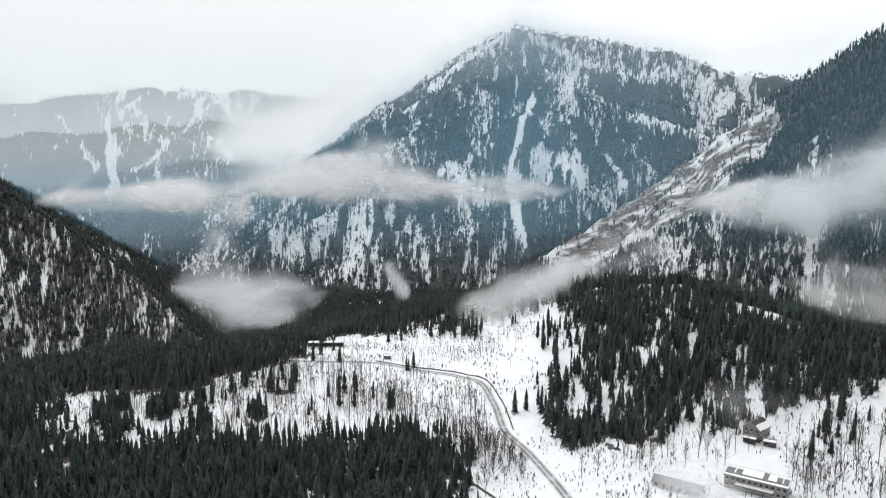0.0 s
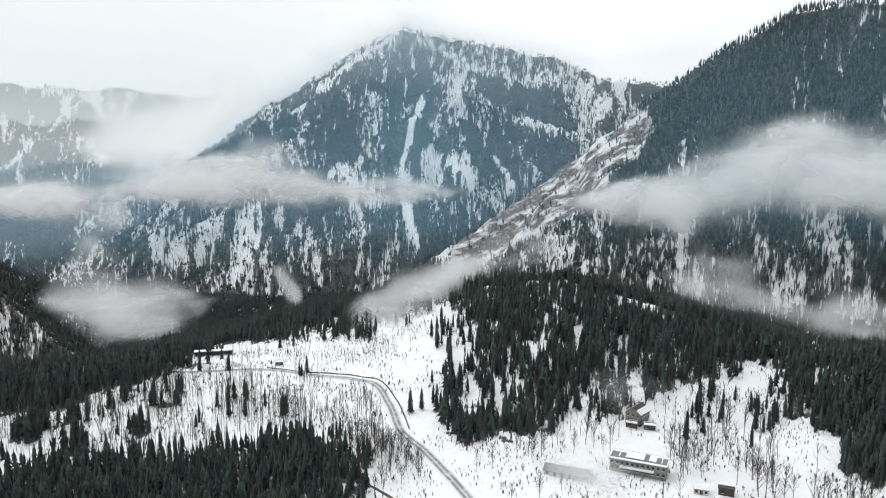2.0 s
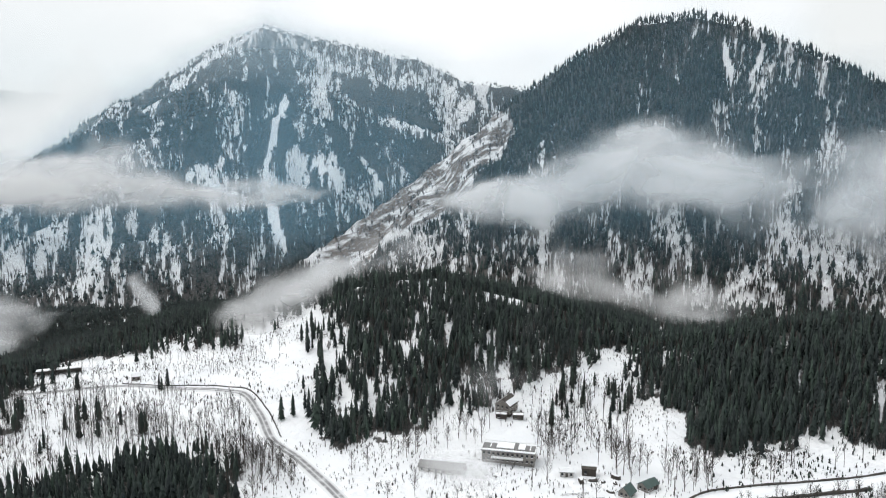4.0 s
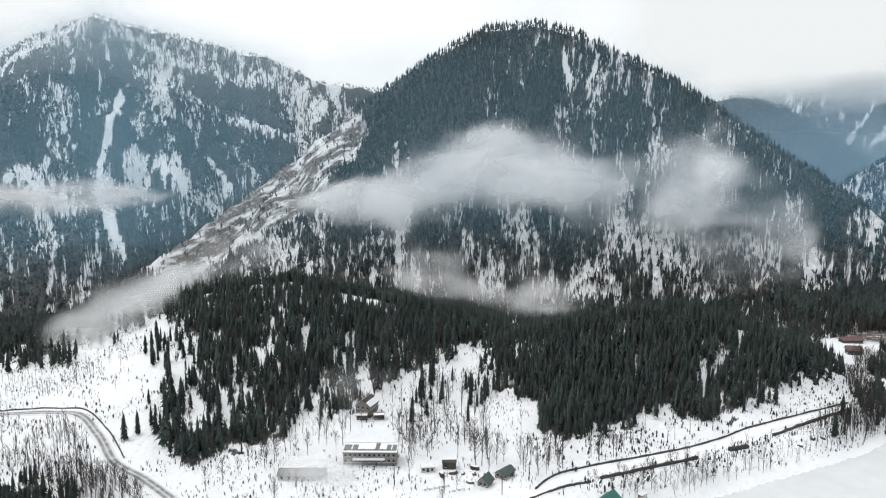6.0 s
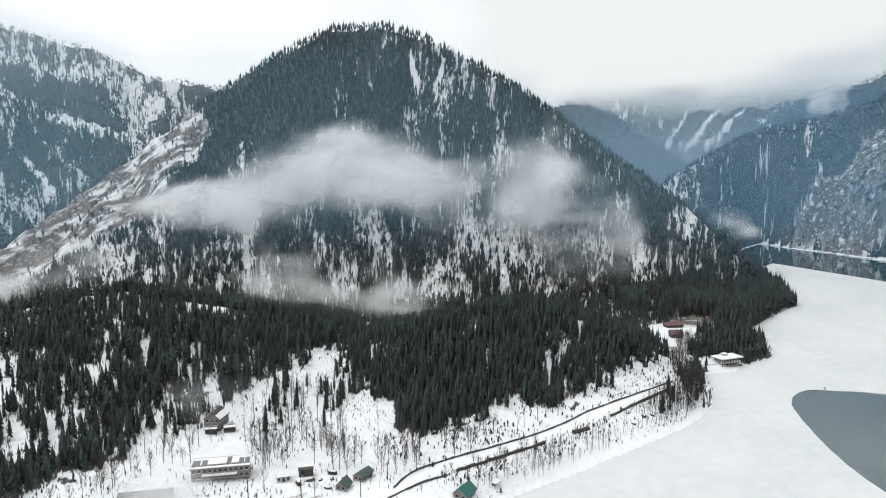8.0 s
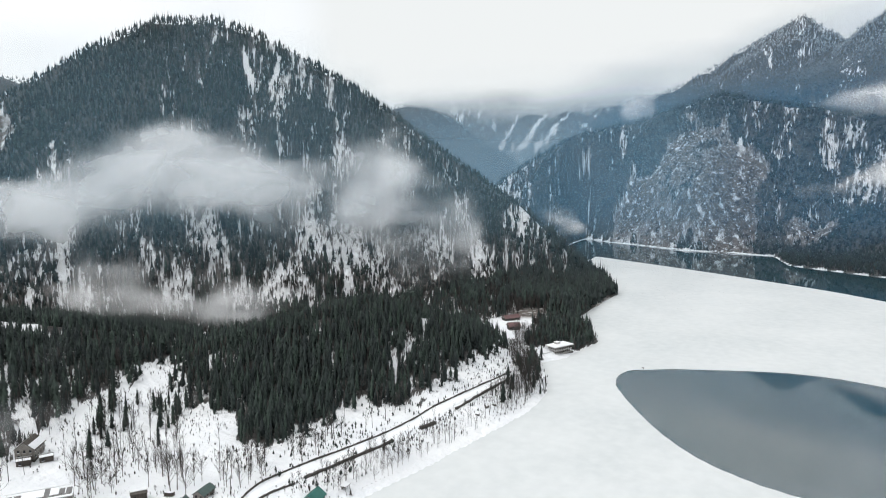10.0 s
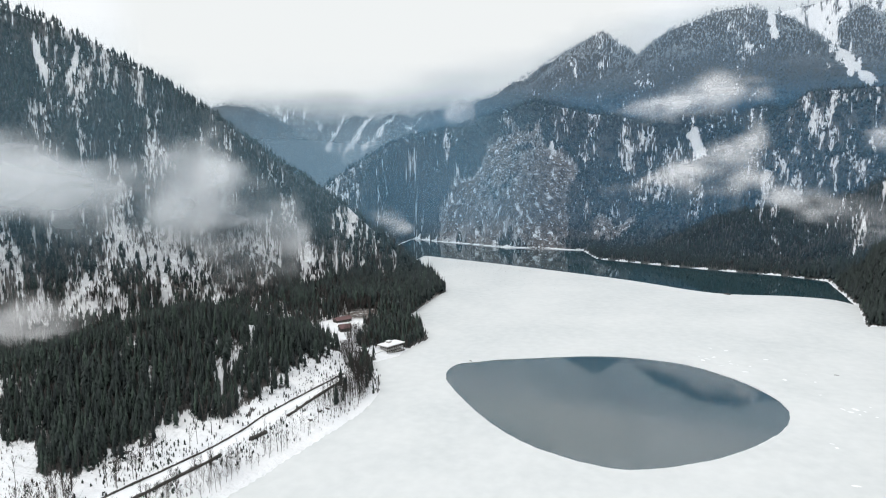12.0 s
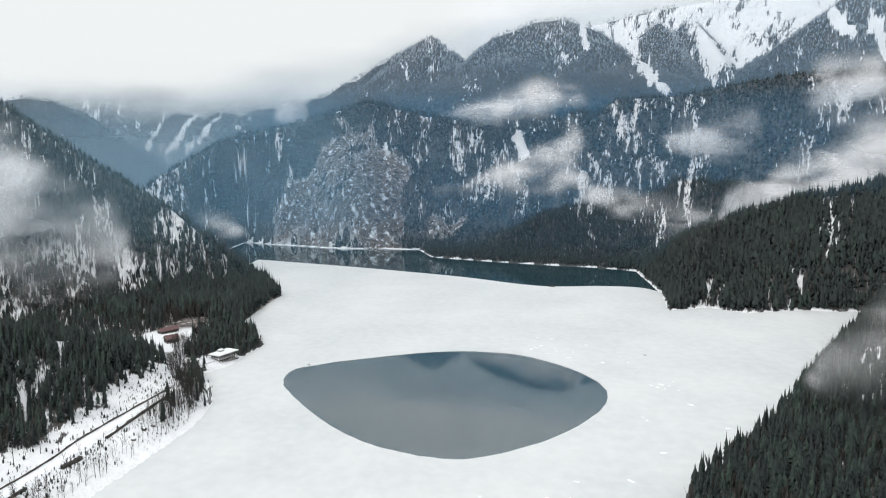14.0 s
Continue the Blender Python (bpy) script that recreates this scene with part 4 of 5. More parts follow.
def prism(points, y0, y1):
    """An outline in x and z, drawn out along y."""
    bm = bmesh.new()
    a = [bm.verts.new((x, y0, z)) for x, z in points]
    b = [bm.verts.new((x, y1, z)) for x, z in points]
    bm.faces.new(a)
    bm.faces.new(b[::-1])
    for i in range(len(a)):
        bm.faces.new((a[i - 1], b[i - 1], b[i], a[i]))
    bmesh.ops.recalc_face_normals(bm, faces=bm.faces[:])
    return bm


def pierced(length, height, thick, openings):
    """A wall along x with openings (x0, x1, z0, z1) through it."""
    bm = bmesh.new()
    xs = sorted({0, length, *(v for o in openings for v in o[:2])})
    zs = sorted({0, height, *(v for o in openings for v in o[2:])})
    for x0, x1 in zip(xs, xs[1:]):
        for z0, z1 in zip(zs, zs[1:]):
            if not any(o[0] < (x0 + x1) / 2 < o[1] and o[2] < (z0 + z1) / 2 < o[3] for o in openings):
                box(bm, x0, x1, 0, thick, z0, z1)
    return bm


def thing(name, x, y, z, turn, label, category, group=""):
    ob = new(name)
    ob.empty_display_size = 0.5
    ob.matrix_world = pose(x, y, z, 0, 0, turn)
    return tagged(ob, label, category, group)


def moved(bm, m):
    bmesh.ops.transform(bm, matrix=m, verts=bm.verts[:])
    return bm


def walls(owner, long, wide, high, storeys, bays, mat, side_bays=2, door=True, win=(1.1, 1.3)):
    """Four pierced walls with panes and sills, and a door in the front."""
    t = 0.35
    step = high / storeys
    for m, length, n, front in ((pose(-long / 2, -wide / 2, 0), long, bays, True), (pose(long / 2, wide / 2, 0, 0, 0, 180), long, bays, False),
                                (pose(long / 2, -wide / 2 + t, 0, 0, 0, 90), wide - 2 * t, side_bays, False), (pose(-long / 2, wide / 2 - t, 0, 0, 0, -90), wide - 2 * t, side_bays, False)):
        openings, doors = [], []
        for s in range(storeys):
            for k in range(n):
                cx = (k + 0.5) * length / n
                if front and door and s == 0 and k == n // 2:
                    doors.append((cx - 0.6, cx + 0.6, 0.0, min(2.1, step - 0.2)))
                else:
                    openings.append((cx - win[0] / 2, cx + win[0] / 2, s * step + 0.32 * step, min(s * step + 0.32 * step + win[1], (s + 1) * step - 0.2)))
        part("wall", moved(pierced(length, high, t, openings + doors), m), mat, owner)
        for o in openings:
            pane = part("window", moved(a_box(o[0], o[1], 0.14, 0.2, o[2], o[3]), m), GLASS, owner, "dark window pane")
            part("sill", moved(a_box(o[0] - 0.08, o[1] + 0.08, -0.1, 0.12, o[2] - 0.12, o[2] - 0.003), m), SNOW, pane)
        for o in doors:
            part("door", moved(a_box(o[0], o[1], 0.12, 0.2, o[2] + 0.003, o[3]), m), DARK_WOOD, owner)


def gable_roof(owner, long, wide, high, rise, mat, over=0.5, snow=1.0):
    """Two slopes with a thickness, gables below, and a blanket of snow."""
    w, t = wide / 2 + over, 0.22
    for side in (-1, 1):
        slope = [(0, high + rise), (side * w, high - over * rise / (wide / 2)), (side * w, high - over * rise / (wide / 2) + t), (0, high + rise + t)]
        turned = Matrix.Rotation(radians(90), 4, "Z")
        part("roof_slope", moved(prism(slope, -long / 2 - over, long / 2 + over), turned), mat, owner)
        if snow:
            lo, hi = 1 - snow, 0.97
            fall = rise / (wide / 2)
            a, b = side * w * lo, side * w * hi
            blanket = [(a, high + rise - abs(a) * fall + t + 0.003), (b, high + rise - abs(b) * fall + t + 0.003), (b, high + rise - abs(b) * fall + t + 0.25), (a, high + rise - abs(a) * fall + t + 0.4)]
            part("snow_cover", moved(prism(blanket, -long / 2 - over + 0.15, long / 2 + over - 0.15), turned), SNOW, owner, "white snow cover")
    for x in (-long / 2, long / 2 - 0.3):
        part("gable", moved(prism([(-wide / 2, high), (wide / 2, high), (0, high + rise - 0.02)], x, x + 0.3), Matrix.Rotation(radians(90), 4, "Z") @ pose(0, 0, 0, 0, 0, 0)), GREY_WOOD, owner)


def height_at(x, y):
    return float(land(np.array([x]), np.array([y]))[0][0])


# ---- the houses in the clearing ----
# the derelict hotel
H_TURN = math.degrees(math.atan2(279 - 293, 150 - 129))
hotel = thing("hotel", 142.5, 291, 4.8, H_TURN, "derelict three-storey rendered hotel with a snow-patched flat roof", "hotel")
walls(hotel, 26, 11, 8.4, 3, 11, RENDERED, 4)
part("roof", a_box(-13.5, 13.5, -6.0, 6.0, 8.403, 8.8), SLATE, hotel)
for c in ((-13.5, 13.5, -6.0, -5.6), (-13.5, 13.5, 5.6, 6.0), (-13.5, -13.1, -5.597, 5.597), (13.1, 13.5, -5.597, 5.597)):
    part("parapet", a_box(*c, 8.803, 9.25), SNOW, hotel)
for c in ((-6.2, 2.4, -2.0, 5.2), (4.6, 8.0, -2.0, 5.2), (-13.0, -6.25, 3.4, 5.2), (8.05, 13.0, 3.6, 5.3), (-13.0, 13.0, -5.5, -4.2), (-9.5, -8.9, -2.0, 3.2), (10.3, 10.8, -2.0, 3.4)):
    part("snow_cover", a_box(*c, 8.803, 9.05), SNOW, hotel, "patch of snow on the roof")
for k in range(9):
    part("roof_beam", a_box(-12.6 + 3.1 * k, -12.35 + 3.1 * k, -4.0, -2.2, 8.806, 9.0), DARK_WOOD, hotel)
part("canopy", a_box(-8.2, 7.6, -7.6, -5.503, 5.35, 5.6), PALE, hotel)
part("canopy_snow", a_box(-8.1, 7.5, -7.5, -5.55, 5.603, 6.0), SNOW, hotel, "snow lying on the canopy")
part("plinth", a_box(-13.15, 13.15, -5.65, 5.65, -1.2, -0.003), PALE, hotel)

# the ruined house on the slope, with its dark outbuilding
ruin = thing("house", 166, 343, height_at(166, 343) - 0.2, H_TURN + 72, "old grey wooden gabled house half buried in snow", "house")
walls(ruin, 11, 9, 5.4, 2, 4, GREY_WOOD, 3)
gable_roof(ruin, 11, 9, 5.4, 3.6, DARK_WOOD, 0.6, 0.55)
part("chimney", a_box(1.5, 2.3, -0.4, 0.4, 7.5, 10.2), RENDERED, ruin)
part("plinth", a_box(-5.6, 5.6, -4.6, 4.6, -1.5, -0.003), STONE, ruin)
out = thing("outbuilding", 160, 337, height_at(160, 337) - 0.1, H_TURN, "dark timber outbuilding with snow on its low roof", "outbuilding")
walls(out, 6, 4, 2.8, 1, 2, DARK_WOOD, 1)
gable_roof(out, 6, 4, 2.8, 0.9, DARK_WOOD, 0.3, 0.5)
out = thing("outbuilding", 169, 334, height_at(169, 334) - 0.1, H_TURN + 8, "dark timber outbuilding with snow on its low roof", "outbuilding")
walls(out, 6, 4, 2.6, 1, 2, DARK_WOOD, 1)
gable_roof(out, 6, 4, 2.6, 0.8, DARK_WOOD, 0.3, 0.6)

# the long shed
shed = thing("shed", 107, 292, height_at(107, 292) - 0.3, H_TURN, "long low grey shed with a bare sheet-metal roof", "shed")
walls(shed, 21, 8, 2.6, 1, 6, PALE, 2)
gable_roof(shed, 21, 8, 2.6, 1.8, SLATE, 0.5, 0)

# kiosk, cabin, green roofs
kiosk = thing("kiosk", 161, 267, height_at(161, 267) - 0.1, H_TURN + 6, "small pale kiosk with snow-striped slatted roof", "kiosk")
walls(kiosk, 6.2, 4.4, 2.4, 1, 3, PALE, 2)
part("roof", a_box(-3.5, 3.5, -2.6, 2.6, 2.403, 2.6), SLATE, kiosk)
for k in range(4):
    part("snow_cover", a_box(-3.4, 3.4, -2.5 + 1.3 * k, -1.55 + 1.3 * k, 2.603, 2.85), SNOW, kiosk, "strip of snow on the roof")
cabin = thing("cabin", 171.5, 264, height_at(171.5, 264) - 0.1, H_TURN + 2, "small dark brown flat-roofed cabin in the snow", "cabin")
walls(cabin, 6.6, 4.0, 3.4, 1, 2, DARK_WOOD, 1, True)
part("roof", prism([(-3.6, 3.403), (3.6, 3.403), (3.6, 3.6), (-3.6, 3.8)], -2.3, 2.3), DARK_WOOD, cabin)
part("snow_cover", a_box(-3.5, 3.5, 0.4, 2.25, 3.82, 4.1), SNOW, cabin, "white snow cover")
house = thing("house", 176.5, 241, height_at(176.5, 241) - 0.1, H_TURN + 62, "small house with a steep dull-green gabled roof", "house")
walls(house, 6.0, 5.2, 2.2, 1, 3, GREY_WOOD, 2)
gable_roof(house, 6.0, 5.2, 2.2, 2.7, GREEN, 0.6, 0)
house = thing("house", 189.5, 243, height_at(189.5, 243) - 0.1, H_TURN + 50, "low house with a dull-green sheet roof and grey walls", "house")
walls(house, 8.4, 5.4, 2.4, 1, 4, RENDERED, 2)
gable_roof(house, 8.4, 5.4, 2.4, 1.7, GREEN, 0.45, 0)
house = thing("boathouse", 214, 200, height_at(214, 200) - 0.1, H_TURN + 50, "boathouse with a bright teal-green metal roof", "boathouse")
walls(house, 9.0, 7.0, 2.5, 1, 3, GREY_WOOD, 2)
gable_roof(house, 9.0, 7.0, 2.5, 2.8, TEAL, 0.6, 0)
hut = thing("shelter", 233, 197.5, height_at(233, 197.5), H_TURN + 40, "small open grey shelter with a snowy roof", "shelter")
for px in (-1.8, 1.7):
    for py in (-1.1, 1.0):
        part("post", a_box(px, px + 0.14, py, py + 0.14, -0.4, 2.0), GREY_WOOD, hut)
part("roof", a_box(-2.3, 2.3, -1.6, 1.6, 2.003, 2.12), DARK_WOOD, hut)
part("snow_cover", a_box(-2.2, 2.2, -1.5, 1.5, 2.123, 2.4), SNOW, hut, "white snow cover")
part("back_panel", a_box(-1.66, 1.7, 0.9, 0.97, 0, 2.0), GREY_WOOD, hut)
jetty = thing("jetty", 250, 192, 0.35, math.degrees(math.atan2(-3, 21)), "narrow snow-edged wooden jetty beside the lake ice", "jetty")
for k in range(14):
    part("plank", a_box(-10.5 + 1.5 * k, -9.1 + 1.5 * k, -0.7, 0.7, 0.5, 0.58), GREY_WOOD, jetty)
for k in range(8):
    part("post", a_box(-10.3 + 2.9 * k, -10.1 + 2.9 * k, -0.85, -0.703, -0.8, 1.1), DARK_WOOD, jetty)

# the lakeside restaurant: two decks, columns, snowy flat roofs
R_TURN = math.degrees(math.atan2(197 - 210, 537 - 506))
cafe = thing("lakeside_restaurant", 517, 206, 0.6, R_TURN, "two-storey lakeside restaurant with open decks and snowy flat roof", "restaurant")
part("foundation", a_box(-13, 11, -6.5, 7, -2.0, 0.6), STONE, cafe)
walls(cafe, 16, 8, 6.4, 2, 7, PALE, 3, True, (1.6, 1.9))
part("lower_deck", a_box(-13, 11, -6.4, -4.003, 0.603, 0.9), PALE, cafe)
part("upper_deck", a_box(-9.5, 10, -6.4, -4.003, 3.3, 3.6), PALE, cafe)
part("deck_snow", a_box(-9.4, 9.9, -5.9, -4.1, 3.603, 3.8), SNOW, cafe, "snow on the upper deck")
for k in range(8):
    part("column", a_box(-9.3 + 2.7 * k, -8.95 + 2.7 * k, -6.3, -5.95, 0.903, 3.297), DARK_WOOD, cafe)
    part("column", a_box(-9.3 + 2.7 * k, -8.95 + 2.7 * k, -6.3, -5.95, 3.603, 6.397), DARK_WOOD, cafe)
part("railing", a_box(-9.5, 10, -6.4, -6.32, 4.4, 4.5), DARK_WOOD, cafe)
part("roof", a_box(-10.5, 11, -7.2, 5.0, 6.403, 6.8), PALE, cafe)
part("snow_cover", a_box(-10.3, 10.8, -7.0, 4.8, 6.803, 7.3), SNOW, cafe, "thick snow on the flat roof")
part("wing", a_box(-24, -10.6, -2.0, 3.5, -1.0, 2.6), PALE, cafe)
part("wing_snow", a_box(-24.2, -10.603, -2.2, 3.7, 2.603, 3.1), SNOW, cafe, "snow on the low wing")
part("lantern", a_box(-2.0, 2.0, 0, 3.0, 7.303, 8.6), PALE, cafe)
part("lantern_snow", a_box(-2.2, 2.2, -0.2, 3.2, 8.603, 9.0), SNOW, cafe)

# the red-roofed lodges above it
lodge = thing("lodge", 588, 284, height_at(588, 284) - 0.2, -30, "long lodge with a weathered red roof", "lodge")
walls(lodge, 17, 7, 3.0, 1, 6, DARK_WOOD, 2)
gable_roof(lodge, 17, 7, 3.0, 2.2, RED, 0.6, 0)
lodge = thing("lodge", 552, 264, height_at(552, 264) - 0.2, -45, "dark lodge with a red hipped roof on posts", "lodge")
walls(lodge, 10, 8, 4.0, 1, 4, DARK_WOOD, 2)
gable_roof(lodge, 10, 8, 4.0, 2.6, RED, 0.8, 0)

# the open-fronted shed and the hut in the far meadow
barn = thing("open_shed", -95, 536, height_at(-95, 536) - 0.2, 4, "long open-fronted dark shed with a snowy roof", "shed")
part("back_wall", a_box(-14, 14, 2.6, 2.9, 0, 3.4), GREY_WOOD, barn)
for x in (-14, 13.7):
    part("side_wall", a_box(x, x + 0.3, -2.6, 2.597, 0, 3.2), GREY_WOOD, barn)
for k in range(9):
    part("post", a_box(-13.6 + 3.35 * k, -13.3 + 3.35 * k, -2.6, -2.3, 0, 3.197), DARK_WOOD, barn)
part("roof", a_box(-14.6, 14.6, -3.2, 3.3, 3.403, 3.65), DARK_WOOD, barn)
part("snow_cover", a_box(-14.4, 14.4, -2.4, 3.2, 3.653, 4.1), SNOW, barn, "white snow cover")
hut = thing("hut", -42, 496, height_at(-42, 496) - 0.1, 6, "small grey hut with snow on its roof", "hut")
walls(hut, 5.5, 4, 2.6, 1, 2, GREY_WOOD, 1)
gable_roof(hut, 5.5, 4, 2.6, 1.2, DARK_WOOD, 0.3, 0.8)


# ---- roads and walls ----
def draped(name, line, width, lift, mat, label, category, rows=7, edge=0.3, kind="structure"):
    """A strip laid over the ground, with sunk edges."""
    c = np.array(rounded(line, 10, False))
    d = np.gradient(c, axis=0)
    d /= np.hypot(d[:, 0], d[:, 1])[:, None]
    u = np.linspace(-0.5, 0.5, rows)
    x, y = c[:, 0, None] - d[:, 1, None] * u * width, c[:, 1, None] + d[:, 0, None] * u * width
    mid = land(c[:, 0], c[:, 1])[0]
    for _ in range(4):
        mid[1:-1] = (mid[:-2] + 2 * mid[1:-1] + mid[2:]) / 4
    ground_z = land(x, y)[0]
    z = np.maximum(mid[:, None], ground_z) + lift
    z[:, 0], z[:, -1] = ground_z[:, 0] - edge, ground_z[:, -1] - edge
    i = np.arange(x.size).reshape(x.shape)
    q = np.stack([i[:-1, :-1], i[1:, :-1], i[1:, 1:], i[:-1, 1:]], -1).reshape(-1, 4)[:, ::-1]
    me = mesh_of(name, np.stack([x, y, z], -1).reshape(-1, 3), q, mat, True, {"across": np.tile(u + 0.5, len(c))})
    return tagged(new(name, me), label, category, kind=kind)


VALLEY_ROAD = [(-150, 505), (-122, 496), (-108, 487), (-51, 484), (-14, 463), (21, 436), (31, 396), (34, 356), (43, 328), (51, 297), (58, 268), (70, 240), (100, 215), (150, 212)]
SHORE_ROAD = [(150, 212), (170, 216), (193, 221), (213, 226), (247, 221), (285, 214), (332, 209), (374, 205), (424, 200)]
draped("road", VALLEY_ROAD, 8.0, 0.35, ROAD, "winding snow-packed valley road with dark wheel tracks", "road")
draped("road", SHORE_ROAD, 6.0, 0.25, SNOW, "snow-covered lakeside road", "road")
draped("road", [(1436, 492), (1394, 392), (1342, 285), (1332, 192), (1318, 132)], 6, 0.8, SNOW, "snow-covered road along the far lake shore", "road", 7, 1.0)
draped("stream", [(-6, 306), (1, 302), (12, 296), (23, 280), (32, 262)], 2.2, 0.12, STONE, "narrow dark stream in the snow", "stream")


def stone_wall(line, high, thick, label, seed):
    """A dry-laid retaining wall with an uneven top, bedded in the ground."""
    c = np.array(rounded(line, 12, False))
    d = np.gradient(c, axis=0)
    d /= np.hypot(d[:, 0], d[:, 1])[:, None]
    rng = np.random.default_rng(seed)
    g = land(c[:, 0], c[:, 1])[0]
    top = g + high * rng.uniform(0.65, 1.15, len(c))
    verts, quads = [], []
    for k in range(len(c)):
        off = np.array((-d[k, 1], d[k, 0])) * thick / 2
        for s, zz in ((-1, g[k] - 1.0), (-1, top[k]), (1, top[k] + 0.1), (1, g[k] - 1.0)):
            p = c[k] + s * off * rng.uniform(0.8, 1.2)
            verts.append((p[0], p[1], zz))
    for k in range(len(c) - 1):
        for e in range(4):
            f = (e + 1) % 4
            quads.append((4 * k + e, 4 * k + f, 4 * k + 4 + f, 4 * k + 4 + e))
    return tagged(new("retaining_wall", mesh_of("retaining_wall", verts, quads, STONE)), label, "wall", kind="structure")


DARK_WALL = "low dark stone retaining wall beside the lakeside road"
stone_wall([(193, 225), (213, 231), (247, 226), (285, 219), (332, 214), (374, 209), (424, 204)], 0.8, 0.5, DARK_WALL, 1)
stone_wall([(226, 217), (255, 212), (285, 207)], 1.4, 0.8, DARK_WALL, 2)
stone_wall([(183, 219), (205, 220), (220, 217)], 0.9, 0.6, DARK_WALL, 3)
stone_wall([(306, 204), (318, 201)], 2.0, 1.2, DARK_WALL, 4)
stone_wall([(342, 202), (374, 201), (418, 199)], 1.4, 0.8, DARK_WALL, 5)
stone_wall([(-50, 489), (-12, 468), (24, 441), (36, 400), (39, 358)], 0.6, 0.5, "low dark roadside wall in the valley", 6)


# ---- single trees ----
def tree_meshes(kind, count):
    """Trunk and crown meshes of trees of height 1."""
    made = []
    for s in range(count):
        if kind == "spruce":
            v, f = conifer_shape(13, 12, 500 + s, (0.085, 0.10, 0.12)[s % 3], 0.06)
            tone = np.full(len(v), (0.12, 0.3, 0.22, 0.45, 0.18, 0.6)[s % 6])
            crown = mesh_of("crown", v, f, NEEDLES, False, {"tone": tone})
            ring = [(0.014 * math.cos(a), 0.014 * math.sin(a)) for a in np.arange(6) * 1.0472]
            tv = [(px, py, -0.05) for px, py in ring] + [(px * 0.3, py * 0.3, 0.8) for px, py in ring]
            trunk = mesh_of("trunk", tv, [(k, (k + 1) % 6, 6 + (k + 1) % 6, 6 + k) for k in range(6)], BARK)
        else:
            v, f = bare_shape(20, 700 + s, 0.34)
            trunk = mesh_of("trunk", v[:12], f[:12], BARK)
            crown = mesh_of("crown", v[12:], f[12:] - 12, TWIGS)
        made.append((trunk, crown))
    return made


def plant(name, meshes, spots, label, group):
    for k, (px, py, pz, tall, wide) in enumerate(spots):
        trunk, crown = meshes[k % len(meshes)]
        root = tagged(new(name), label, "tree", group)
        root.matrix_world = pose(px, py, pz, 0, 0, (k * 137.5) % 360) @ Matrix.Diagonal((tall * wide, tall * wide, tall, 1))
        for part_name, me in (("trunk", trunk), ("crown", crown)):
            ob = new(part_name, me)
            ob.parent = root


rng = np.random.default_rng(42)
SPRUCE, BARE = tree_meshes("spruce", 6), tree_meshes("bare", 6)
# small groups of spruce in the clearings
for cx, cy, n, spread in ((-64, 423, 2, 3), (-77, 488, 3, 5), (-31, 391, 3, 5), (-24, 470, 3, 8), (-110, 440, 14, 28), (-150, 400, 14, 30), (-60, 400, 10, 30), (205, 345, 10, 14),
                          (225, 362, 8, 10), (245, 350, 8, 12), (262, 330, 6, 10), (235, 330, 6, 12), (200, 320, 4, 14), (70, 345, 5, 8), (74, 420, 10, 18), (80, 480, 12, 20), (72, 545, 8, 18), (60, 385, 6, 12), (-20, 560, 8, 30), (440, 195, 6, 12), (430, 190, 5, 12), (400, 186, 5, 12), (380, 184, 3, 8)):
    for _ in range(n):
        px, py = cx + rng.normal(0, spread / 2), cy + rng.normal(0, spread / 2)
        if inside(SHORE, np.array([px]), np.array([py]))[0] > 2:
            SOLO.append((px, py, height_at(px, py) - 0.3, rng.uniform(8, 16), rng.uniform(0.8, 1.1)))
plant("spruce", SPRUCE, SOLO, "tall dark-green spruce in deep snow", "spruces round the clearing")

